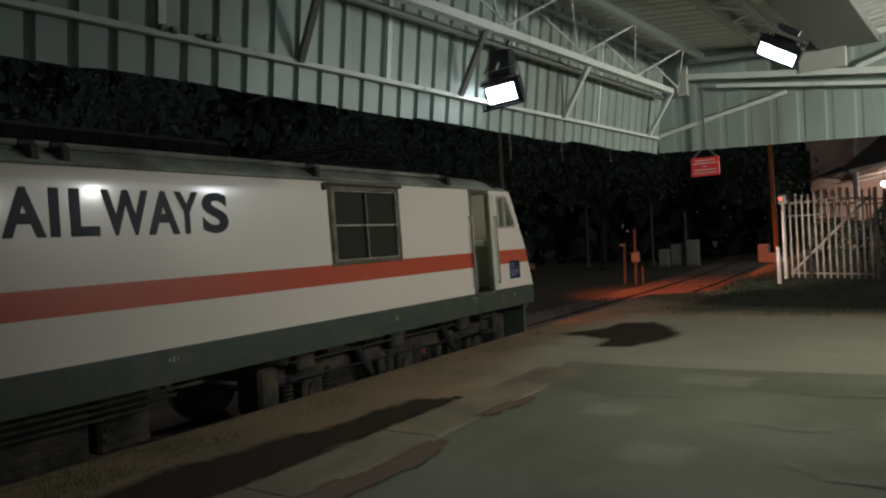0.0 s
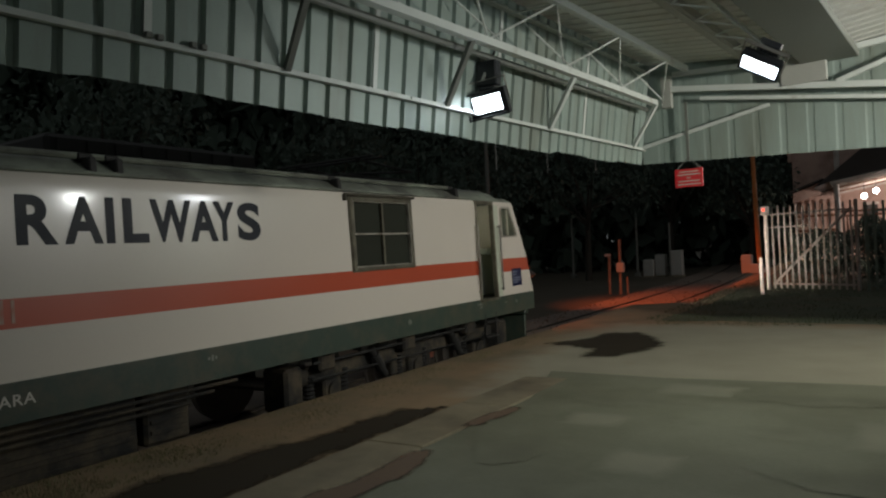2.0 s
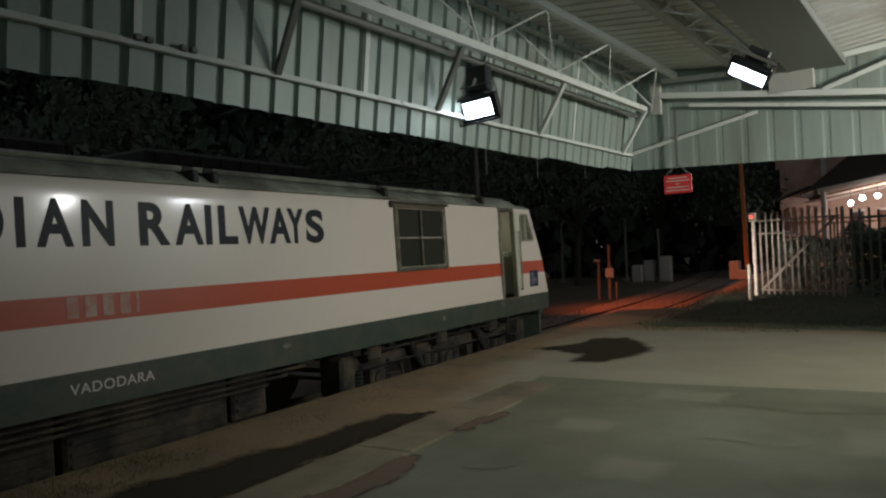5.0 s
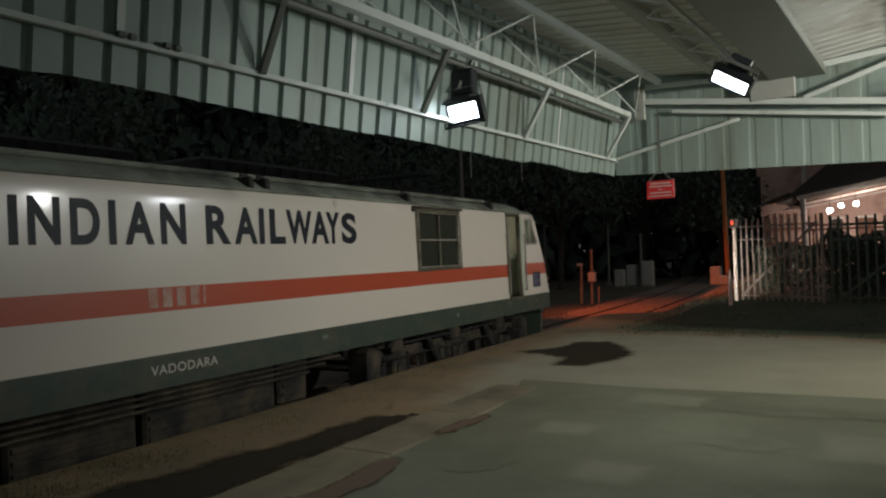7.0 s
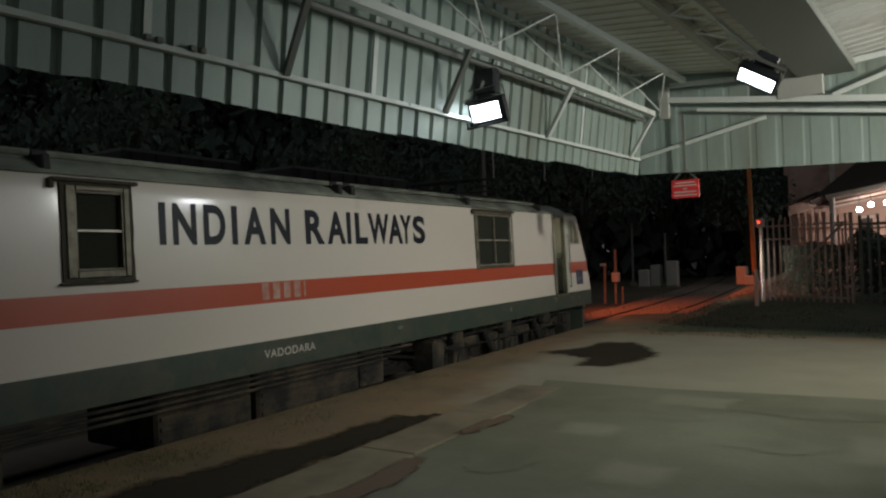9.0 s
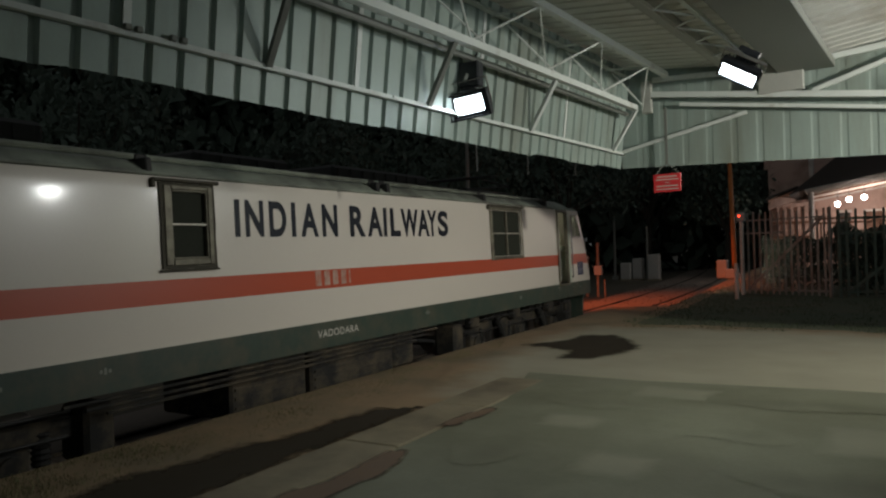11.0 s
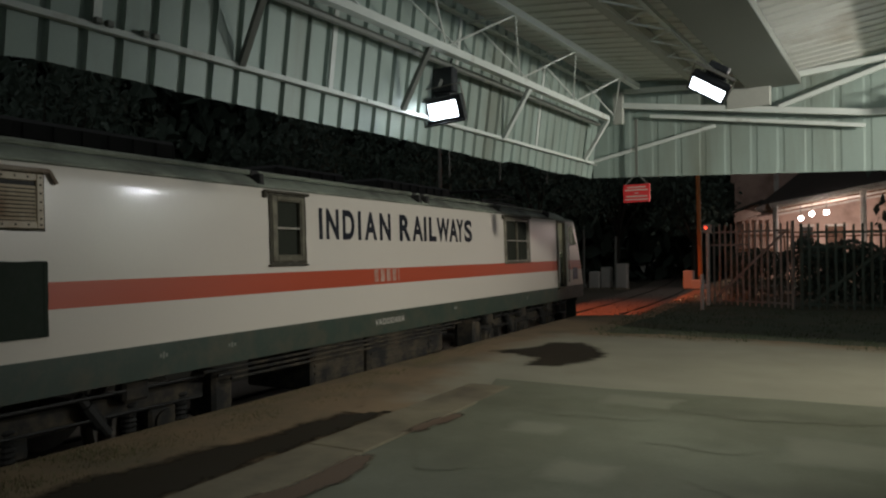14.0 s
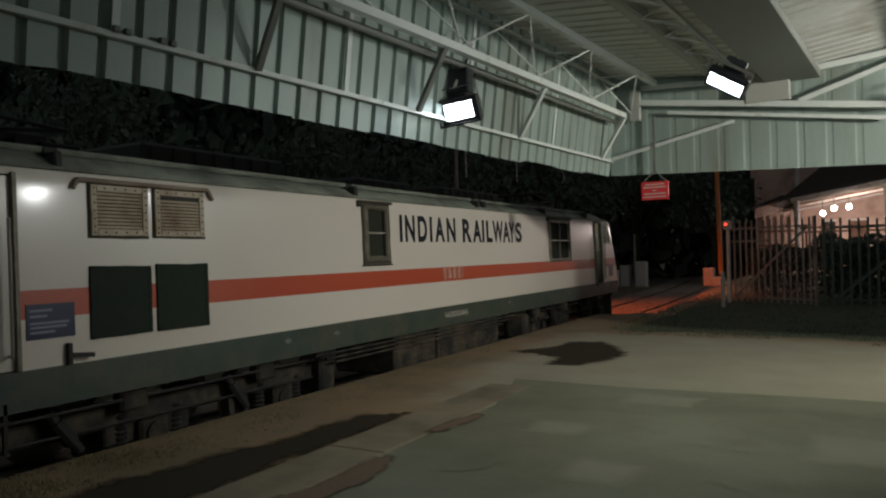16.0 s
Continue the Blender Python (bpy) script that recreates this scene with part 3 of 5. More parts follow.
        box(bm, X - 0.06, X + 0.035, iy0, y0, iz0, iz1, 0.008)
        box(bm, X - 0.06, X + 0.035, y1, iy1, iz0, iz1, 0.008)
        box(bm, X - 0.06, X + 0.035, y0, y1, iz0, z0, 0.008)
        box(bm, X - 0.06, X + 0.035, y0, y1, z1, iz1, 0.008)
        part("window_frame", bm, M_FRAME, win)
        bm = B()
        t = 0.016
        for a in ((y0, y0 + t, z0, z1), (y1 - t, y1, z0, z1), (y0 + t, y1 - t, z0, z0 + t), (y0 + t, y1 - t, z1 - t, z1)):
            box(bm, X - 0.03, X + 0.02, *a, 0.003)
        part("inner_frame", bm, M_ALU if nx > 1 else M_FRAME, win, "dull metal inner frame")
        bm = B()
        zc = (z0 + z1) / 2
        box(bm, X - 0.03, X + 0.014, y0 + t, y1 - t, zc - 0.011, zc + 0.011, 0.003)
        part("glazing_bar", bm, M_ALU, win)
        for k in range(1, nx):
            yc = y0 + (y1 - y0) * k / nx
            bm = B()
            box(bm, X - 0.028, X + 0.010, yc - 0.018, yc + 0.018, z0 + t, z1 - t, 0.003)
            part("glazing_bar", bm, M_FRAME, win)
        for k in range(nx):
            for zz in ((z0, zc), (zc, z1)):
                bm = B()
                ya, yb = y0 + (y1 - y0) * k / nx, y0 + (y1 - y0) * (k + 1) / nx
                box(bm, X - 0.05, X - 0.035, ya + 0.002, yb - 0.002, zz[0] + 0.002, zz[1] - 0.002)
                part("filter_panel", bm, M_FILTER, win, "dark grey-green filter mesh")
        if nx == 1:
            bm = B()
            box(bm, X, X + 0.05, oy0 - 0.02, oy1 + 0.02, oz0 - 0.02, oz0, 0.006)
            part("window_sill", bm, M_GASKET, win)
        bm = B()
        box(bm, X - 0.01, X + 0.06, oy0 - 0.07, oy1 + 0.05, oz1, oz1 + 0.035, 0.010)
        box(bm, X - 0.01, X + 0.05, oy0 - 0.09, oy0 - 0.05, oz1 - 0.06, oz1 + 0.02, 0.008)
        part("drip_rail", bm, M_GASKET, win)
    window(6.35, 7.58, 1.41, 2.26, 6.27, 7.64, 1.355, 2.315, 2, "framed machine-room window of four dark panes")
    window(-0.5, -0.06, 1.57, 2.24, -0.63, 0.03, 1.47, 2.31, 1, "narrow framed machine-room window with dark panes")
    # upper louvres and lower grilles
    lv = empty("louvre_bank", Matrix(), "pair of cream slatted louvres with rust", "", parent=loco)
    for y0, y1 in ((-4.60, -4.02), (-3.94, -3.35)):
        bm = B()
        X = HALF
        for a in ((y0, y0 + 0.06, 1.82, 2.27), (y1 - 0.06, y1, 1.82, 2.27), (y0 + 0.06, y1 - 0.06, 1.82, 1.88), (y0 + 0.06, y1 - 0.06, 2.21, 2.27)):
            box(bm, X - 0.01, X + 0.03, *a, 0.006)
        fr = part("louvre_frame", bm, M_LOUVRE, lv)
        bm = B()
        plate_yz(bm, ragged([(y0 - 0.022, 1.798), (y1 + 0.022, 1.798), (y1 + 0.022, 2.292), (y0 - 0.022, 2.292)], 0.01, y0 + 9, 14), X - 0.02, X + 0.0015)
        part("louvre_gasket", bm, M_GASKET, lv, "dark rusted gasket round the louvre")
        for k in range(22):
            yk, zk = (y0 + 0.03 + (k % 6) * (y1 - y0 - 0.06) / 5, 1.85 if k < 6 else 2.24) if k < 12 else (y0 + 0.03 if k < 17 else y1 - 0.03, 1.90 + ((k - 12) % 5) * 0.07)
            bm = B()
            rod(bm, (X + 0.03, yk, zk), (X + 0.036, yk, zk), 0.009, 6)
            part("bolt", bm, M_GASKET, fr)
        one("louvre_backing", M_DARK, lv, (X + 0.002, X + 0.004, y0 + 0.06, y1 - 0.06, 1.88, 2.21))
        for k in range(10):
            z = 1.886 + k * 0.0325
            if y0 > -4 and k > 8:
                continue
            bm = B()
            bar(bm, (X + 0.014, y0 + 0.06, z + 0.012), (X + 0.014, y1 - 0.06, z + 0.012), 0.027, 0.005, (1.0, 0, 0.6))
            part("louvre_slat", bm, M_LOUVRE, lv)
    bm = B()
    rod(bm, (HALF + 0.03, -4.72, 2.30), (HALF + 0.03, -3.3, 2.30), 0.022)
    rod(bm, (HALF + 0.03, -3.3, 2.30), (HALF + 0.03, -3.24, 2.2), 0.02)
    rod(bm, (HALF + 0.03, -4.72, 2.30), (HALF + 0.03, -4.76, 2.22), 0.02)
    part("louvre_rain_guard", bm, M_RUSTY, lv)
    for y0, y1 in ((-4.61, -4.02), (-3.93, -3.34)):
        g = empty("air_grille", Matrix(), "dark green meshed air intake", "", parent=loco)
        bm = B()
        plate_yz(bm, ragged([(y0, 0.94), (y1, 0.94), (y1, 1.54), (y0, 1.54)], 0.012, y0 + 4, 14), HALF - 0.02, HALF + 0.018)
        part("mesh_screen", bm, M_GRILLE, g)
        bm = B()
        for edge in (((y0 - 0.015, 0.925), (y1 + 0.015, 0.925), (y1, 0.965), (y0, 0.965)), ((y0 - 0.012, 1.52), (y1 + 0.012, 1.52), (y1 + 0.01, 1.552), (y0 - 0.01, 1.552)),
                     ((y0 - 0.014, 0.93), (y0 + 0.022, 0.93), (y0 + 0.022, 1.54), (y0 - 0.014, 1.54)), ((y1 - 0.022, 0.93), (y1 + 0.014, 0.93), (y1 + 0.014, 1.54), (y1 - 0.022, 1.54))):
            plate_yz(bm, ragged(edge, 0.012, y0 + 7, 12), HALF + 0.001, HALF + 0.022)
        part("screen_border", bm, M_GRILLE, g, "frayed dark border")
    # lettering
    for ch, ya, yb in LETTERS:
        text_mesh(ch, ya, 1.782, yb - ya, 0.40, M_NAVY, loco, "letter", "navy painted capital letter", 0.036 if ch != "I" else 0.0)
    text_mesh("VADODARA", 1.545, 0.555, 0.80, 0.09, M_PALE, loco, "shed_lettering", "pale painted capitals on the underframe", 0.012, 1.1)
    for k in range(5):
        y = 1.55 + k * 0.162
        w = 0.105 if k < 4 else 0.025
        one("fleet_mark_bar", M_WORNMARK, loco, (HALF + 0.001, HALF + 0.004, y, y + w, 1.185, 1.365))
    # small stencils on the underframe
    for y, z, w, h in ((9.35, 0.66, 0.18, 0.03), (9.42, 0.61, 0.1, 0.02), (10.3, 0.62, 0.06, 0.04), (10.7, 0.6, 0.08, 0.05), (-1.3, 0.6, 0.12, 0.05), (-2.2, 0.6, 0.1, 0.06), (4.0, 0.62, 0.12, 0.05), (7.4, 0.58, 0.08, 0.08)):
        for j in range(3):
            one("stencil_mark", M_FAINT, loco, (HALF + 0.001, HALF + 0.004, y + j * w * 0.35, y + j * w * 0.35 + w * 0.22, z - 0.012 * (j % 2), z + h * (0.6 + 0.3 * (j == 1))))
    # blue notices with pale unreadable lines
    def notice(y0, y1, z0, z1):
        n = one("notice_plate", M_BLUE, loco, (HALF, HALF + 0.008, y0, y1, z0, z1), "blue enamel notice plate")
        h = z1 - z0
        for k, (f, w) in enumerate(((0.78, 0.45), (0.62, 0.35), (0.42, 0.8), (0.3, 0.75), (0.16, 0.5))):
            one("notice_line", M_NOTICE, n, (HALF + 0.008, HALF + 0.0095, y0 + 0.07 * (y1 - y0), y0 + (0.07 + w) * (y1 - y0), z0 + f * h, z0 + (f + 0.07) * h))
    notice(10.63, 10.99, 0.885, 1.19)
    notice(-5.18, -4.77, 0.975, 1.26)
    # open cab door with hand rails
    door = empty("cab_doorway", Matrix(), "open cab doorway with pale frame and handrails", "", parent=loco)
    X = HALF
    for y0, y1 in ((9.46, 9.50), (10.02, 10.06)):
        one("door_jamb", M_FRAME, door, (X - 0.05, X + 0.03, y0, y1, 0.74, 2.32), bevel=0.006)
    one("door_header", M_FRAME, door, (X - 0.05, X + 0.03, 9.46, 10.06, 2.30, 2.36), bevel=0.006)
    one("door_sill", M_FRAME, door, (X - 0.05, X + 0.05, 9.46, 10.06, 0.70, 0.74), bevel=0.006)
    one("door_post", M_CABIN, door, (X - 0.05, X + 0.012, 10.06, 10.24, 0.745, 2.30), "pale green door post", bevel=0.006)
    for y in (9.42, 10.18):
        bm = B()
        rod(bm, (X + 0.06, y, 0.85), (X + 0.06, y, 1.95), 0.014)
        rod(bm, (X, y, 0.87), (X + 0.06, y, 0.87), 0.012)
        rod(bm, (X, y, 1.93), (X + 0.06, y, 1.93), 0.012)
        part("handrail", bm, M_STEEL, door)
    # the leaf stands folded inwards
    bm = B()
    box(bm, X - 0.75, X - 0.06, 9.42, 9.455, 0.76, 2.28, 0.006)
    part("door_leaf", bm, M_WHITE, door)
    # rear cab door, shut
    rear = empty("cab_door", Matrix(), "shut pale cab door with handrails", "", parent=loco)
    one("door_leaf", M_WHITE, rear, (X - 0.04, X - 0.015, -5.84, -5.25, 0.75, 2.29), bevel=0.004)
    for y0, y1 in ((-5.87, -5.83), (-5.27, -5.23)):
        one("door_jamb", M_FRAME, rear, (X - 0.05, X + 0.03, y0, y1, 0.74, 2.32), bevel=0.006)
    bm = B()
    rod(bm, (X + 0.06, -5.32, 0.85), (X + 0.06, -5.32, 1.95), 0.014)
    rod(bm, (X, -5.32, 0.87), (X + 0.06, -5.32, 0.87), 0.012)
    part("handrail", bm, M_STEEL, rear)
    # cab side window
    cw = empty("cab_window", Matrix(), "small cab side window with a rounded frame", "", parent=loco)
    def pane_outline(grow):
        """Outline (y, z) of the raked pane with rounded corners."""
        zs = (1.775 - grow, 2.245 + grow)
        pts = []
        for yy, zz, a0 in ((nose(1.78) - 0.205 + grow, zs[0], 270), (nose(2.24) - 0.205 + grow, zs[1], 0), (10.345 - grow, zs[1], 90), (10.345 - grow, zs[0], 180)):
            r = 0.055
            cy = yy - r if a0 in (270, 0) else yy + r
            cz = zz + r if a0 in (270, 180) else zz - r
            pts += [(cy + r * math.cos(math.radians(a0 + k * 22.5)), cz + r * math.sin(math.radians(a0 + k * 22.5))) for k in range(5)]
        return pts
    inner, outer = pane_outline(0.0), pane_outline(0.03)
    bm = B()
    loops = [[bm.verts.new((x, y, z)) for y, z in pts] for x, pts in ((X - 0.03, outer), (X + 0.022, outer), (X + 0.022, inner), (X - 0.03, inner))]
    for p, q in zip(loops, loops[1:] + loops[:1]):
        for i in range(len(p)):
            j = (i + 1) % len(p)
            bm.faces.new((p[i], p[j], q[j], q[i]))
    bmesh.ops.recalc_face_normals(bm, faces=bm.faces)
    part("window_frame", bm, M_ALU, cw, "pale rounded aluminium frame")
    bm = B()
    plate_yz(bm, inner, X - 0.02, X - 0.014)
    part("pane", bm, M_GLASS, cw).visible_shadow = False
    one("pane_divider", M_ALU, cw, (X - 0.012, X + 0.012, 10.56, 10.585, 1.78, 2.24))
    # cab inside
    one("cab_floor", M_DARK, loco, (-1.5, 1.5, 9.0, 11.0, 0.70, 0.735))
    one("cab_bulkhead", M_CABIN, loco, (-1.5, 1.5, 8.9, 8.94, 0.74, 2.34))
    one("cab_desk", M_CABIN, loco, (0.1, 1.4, 10.45, 10.95, 0.74, 1.5), bevel=0.03)
    one("cab_lamp", M_CABLAMP, loco, (0.45, 0.75, 9.8, 9.9, 2.28, 2.31), "small glowing cab ceiling lamp", bevel=0.008)
    one("cab_counter", M_CABIN, loco, (0.80, 1.42, 10.10, 10.46, 1.46, 1.57), "pale green counter in the cab", bevel=0.02)
    one("cab_cabinet", M_CABIN, loco, (0.95, 1.22, 9.98, 10.20, 0.74, 1.24), "pale green cabinet in the cab", bevel=0.02)
    bm = B()
    box(bm, 0.5, 0.95, 9.9, 10.3, 1.15, 1.25, 0.03)
    box(bm, 0.5, 0.95, 9.88, 9.98, 1.25, 1.75, 0.03)
    rod(bm, (0.72, 10.1, 0.74), (0.72, 10.1, 1.16), 0.05)
    part("driver_seat", bm, M_DARK, loco, "dark driver's seat")
    # step irons under the door
    for y in (9.78, -5.54):
        bm = B()
        for z in (0.1, 0.35):
            box(bm, X - 0.1, X + 0.04, y - 0.2, y + 0.2, z, z + 0.025, 0.004)
        box(bm, X - 0.03, X, y - 0.2, y - 0.17, 0.1, 0.5)
        box(bm, X - 0.03, X, y + 0.17, y + 0.2, 0.1, 0.5)
        part("footstep", bm, M_DARK, loco)
    # small foot cock beneath the notice
    bm = B()
    box(bm, X, X + 0.05, -4.86, -4.82, 0.74, 0.92, 0.006)
    bar(bm, (X + 0.04, -4.86, 0.82), (X + 0.06, -4.64, 0.80), 0.03, 0.04)
    part("brake_cock", bm, M_DARK, loco)
    # headstock, buffers, cattle guard, marker lamps
    for sgn, y in ((1, 11.48), (-1, 2 * CY - 11.48)):
        one("headstock", M_SKIRT, loco, (-1.4, 1.4, min(y - 0.05 * sgn, y + 0.1 * sgn), max(y - 0.05 * sgn, y + 0.1 * sgn), 0.30, 0.70), bevel=0.02)
        for sx in (-0.98, 0.98):
            bm = B()
            rod(bm, (sx, y + 0.08 * sgn, 0.5), (sx, y + 0.50 * sgn, 0.5), 0.10, 14)
            rod(bm, (sx, y + 0.50 * sgn, 0.5), (sx, y + 0.56 * sgn, 0.5), 0.23, 18)
            part("buffer", bm, M_DARK, loco)
        bm = B()
        box(bm, -1.35, 1.35, y + (0.02 if sgn > 0 else -0.08), y + (0.08 if sgn > 0 else -0.02), -0.42, 0.30, 0.01)
        part("cattle_guard", bm, M_SKIRT, loco)
    for sx in (-1.25, 1.25):
        bm = B()
        rod(bm, (sx, 11.40, 0.95), (sx, 11.52, 0.95), 0.09, 14)
        mk = part("marker_lamp", bm, M_DARK, loco)
        bm = B()
        rod(bm, (sx, 11.52, 0.95), (sx, 11.53, 0.95), 0.07, 14)
        part("lens", bm, M_AMBER, mk, "glowing orange-red lens")
    aim = pose(1.30, 12.05, 1.02, 0, 0, -19)
    bm = B()
    n = 16
    ring = []
    for y, r in ((-0.50, 0.058), (0.0, 0.058), (0.0, 0.066), (-0.50, 0.066)):
        ring.append([bm.verts.new(aim @ Vector((r * math.cos(k * math.tau / n), y, r * math.sin(k * math.tau / n)))) for k in range(n)])
    for a, b in zip(ring, ring[1:] + ring[:1]):
        for k in range(n):
            bm.faces.new((a[k], a[(k + 1) % n], b[(k + 1) % n], b[k]))
    bm.faces.new(ring[0])
    hood = part("ditch_lamp", bm, M_DARK, loco, "hooded white side lamp on the cab front")
    bm = B()
    rod(bm, aim @ Vector((0, -0.495, 0)), aim @ Vector((0, -0.485, 0)), 0.04, 14)
    part("lens", bm, M_DITCH, hood, "glowing white lens")
    for sx in (-1.3, 1.3):
        bm = B()
        rod(bm, (sx, 11.55, 0.75), (sx, 11.38, 1.55), 0.014)
        part("front_handrail", bm, M_STEEL, loco)
    # underframe equipment between the bogies
    for y0, y1, z0, x1 in ((0.3, 1.5, -0.18, 1.42), (1.55, 3.3, -0.28, 1.45), (3.4, 3.9, -0.1, 1.40)):
        bm = B()
        box(bm, 0.3, x1, y0, y1, z0, 0.42, 0.03)
        tank = part("underframe_tank", bm, M_GREASE, loco, "dusty ribbed underframe tank")
        for k in range(4):
            one("tank_rib", M_GREASE, tank, (x1, x1 + 0.02, y0 + 0.05, y1 - 0.05, z0 + 0.1 + k * 0.1, z0 + 0.14 + k * 0.1), bevel=0.004)
    for k, z in enumerate((0.36, 0.30, 0.24)):
        bm = B()
        rod(bm, (HALF - 0.06, -1.6 + k * 0.2, z), (HALF - 0.06, 4.4 - k * 0.3, z), 0.018)
        part("pipe", bm, M_GREASE, loco)
    wheels = []
    for yc in (8.0, -3.75):
        bog = empty("bogie", pose(0, yc, 0), "dusty three-axle bogie", "", parent=loco)
        for sx in (1, -1):
            bm = B()
            box(bm, sx * 1.12 - 0.07, sx * 1.12 + 0.07, -2.5, 2.5, 0.02, 0.22, 0.02)
            box(bm, sx * 1.12 - 0.06, sx * 1.12 + 0.06, -0.5, 0.5, -0.16, 0.05, 0.02)
            part("side_frame", bm, M_GREASE, bog)
        for ya in (-1.85, 0, 1.85):
            for sx in (1, -1):
                bm = B()
                box(bm, sx * 1.15 - 0.1, sx * 1.15 + 0.12, ya - 0.17, ya + 0.17, -0.25, 0.05, 0.03)
                rod(bm, (sx * 1.2, ya, -0.1), (sx * 1.2 + sx * 0.1, ya, -0.1), 0.11, 14)
                part("axle_box", bm, M_GREASE, bog)
                for dy in (-0.32, 0.32):
                    bm = B()
                    prof = []
                    for k in range(13):
                        r = 0.085 if k % 2 else 0.062
                        prof.append([bm.verts.new((sx * 1.14 + r * math.cos(a * math.tau / 12), ya + dy + r * math.sin(a * math.tau / 12), -0.17 + k * 0.025)) for a in range(12)])
                    for pa, pb in zip(prof, prof[1:]):
                        for a in range(12):
                            bm.faces.new((pa[a], pa[(a + 1) % 12], pb[(a + 1) % 12], pb[a]))
                    part("coil_spring", bm, M_DARK, bog)
            bm = B()
            for sx in (0.80, -0.80):
                s = 1 if sx > 0 else -1
                rod(bm, (sx - 0.065, 0, 0), (sx + 0.065, 0, 0), 0.515, 28)
                rod(bm, (sx - 0.09 * s, 0, 0), (sx - 0.065 * s, 0, 0), 0.545, 28)
                rod(bm, (sx + 0.065 * s, 0, 0), (sx + 0.09 * s, 0, 0), 0.2, 14)
                for k in range(6):
                    a = k * math.tau / 6
                    rod(bm, (sx + 0.065 * s, 0.33 * math.cos(a), 0.33 * math.sin(a)), (sx + 0.075 * s, 0.33 * math.cos(a), 0.33 * math.sin(a)), 0.07, 8)
            rod(bm, (-1.1, 0, 0), (1.1, 0, 0), 0.09, 12)
            w = part("wheelset", bm, M_STEEL, bog, "worn steel wheels on an axle")
            w.matrix_basis = pose(0, ya, RAIL_Z + 0.515)
            wheels.append((w, ya))
        for ya, y2 in ((-2.75, -2.45), (2.45, 2.75)):
            bm = B()
            box(bm, 0.95, 1.35, ya, y2, -0.22, 0.3, 0.04)
            rod(bm, (1.1, (ya + y2) / 2, -0.2), (0.85, (ya + y2) / 2 - 0.1, -0.5), 0.025)
            part("sand_box", bm, M_GREASE, bog)
        for ya in (-1.0, 1.0):
            bm = B()
            rod(bm, (1.3, ya - 0.12, 0.32), (1.3, ya + 0.18, -0.08), 0.05, 10)
            rod(bm, (1.3, ya - 0.05, 0.22), (1.3, ya + 0.1, 0.02), 0.07, 10)
            part("damper", bm, M_DARK, bog)
        for k in range(3):
            one("frame_bracket", M_GREASE, bog, (1.22, 1.38, -2.2 + k * 1.75, -1.9 + k * 1.75, 0.18, 0.40), bevel=0.03)
        bm = B()
        rod(bm, (1.36, -2.3, 0.3), (1.36, 2.3, 0.3), 0.018)
        rod(bm, (1.33, -2.3, 0.1), (1.33, 2.3, 0.08), 0.014)
        part("brake_pipe", bm, M_DARK, bog)
    # the body sides lean inwards by a little over a degree
    for ob in loco.children_recursive:
        up = ob
        while up.parent and up.parent != loco:
            up = up.parent
        if ob.type != "MESH" or up.name.startswith("bogie"):
            continue
        for v in ob.data.vertices:
            if abs(v.co.x) > 1.25 and v.co.z > 0.74 and v.co.y < 11.5:
                v.co.x -= math.copysign(0.023 * (min(v.co.z, 2.45) - 0.74) + 0.5 * max(0.0, min(v.co.z, 2.45) - 2.22) ** 2, v.co.x)
    return loco, wheels


loco, wheels = build_loco()


# ---- canopy ----
CAN = pose(-3.4, 11.5, 0, 0, 0, -4.6)
TILT = 0.136
Z_LOW = 2.74


def roof_z(p):
    return 4.30 - 0.12 * p if p < 2.75 else 3.97 + 0.12 * (p - 2.75)


Q_BACK = -24.0


def corrugated(bm, origin, along, up, length, lows, high, pitch, depth, normal, gap=0.0):
    """Box-rib sheet: narrow ribs standing towards normal."""
    origin, along, up, normal = (Vector(v) for v in (origin, along, up, normal))
    n = int(length / pitch)
    pts = []
    for k in range(n + 1):
        s = k * pitch
        for ds, d in ((0.0, 0), (pitch * 0.70, 0), (pitch * 0.77, depth), (pitch * 0.93, depth)):
            if s + ds <= length:
                pts.append((s + ds, d))
    prev = None
    for s, d in pts:
        lo = lows(s)
        hi = high(s)
        a = bm.verts.new(origin + along * s + up * lo + normal * d)
        b = bm.verts.new(origin + along * s + up * hi + normal * d)
        if prev:
            bm.faces.new((prev[0], a, b, prev[1]))
        prev = (a, b)


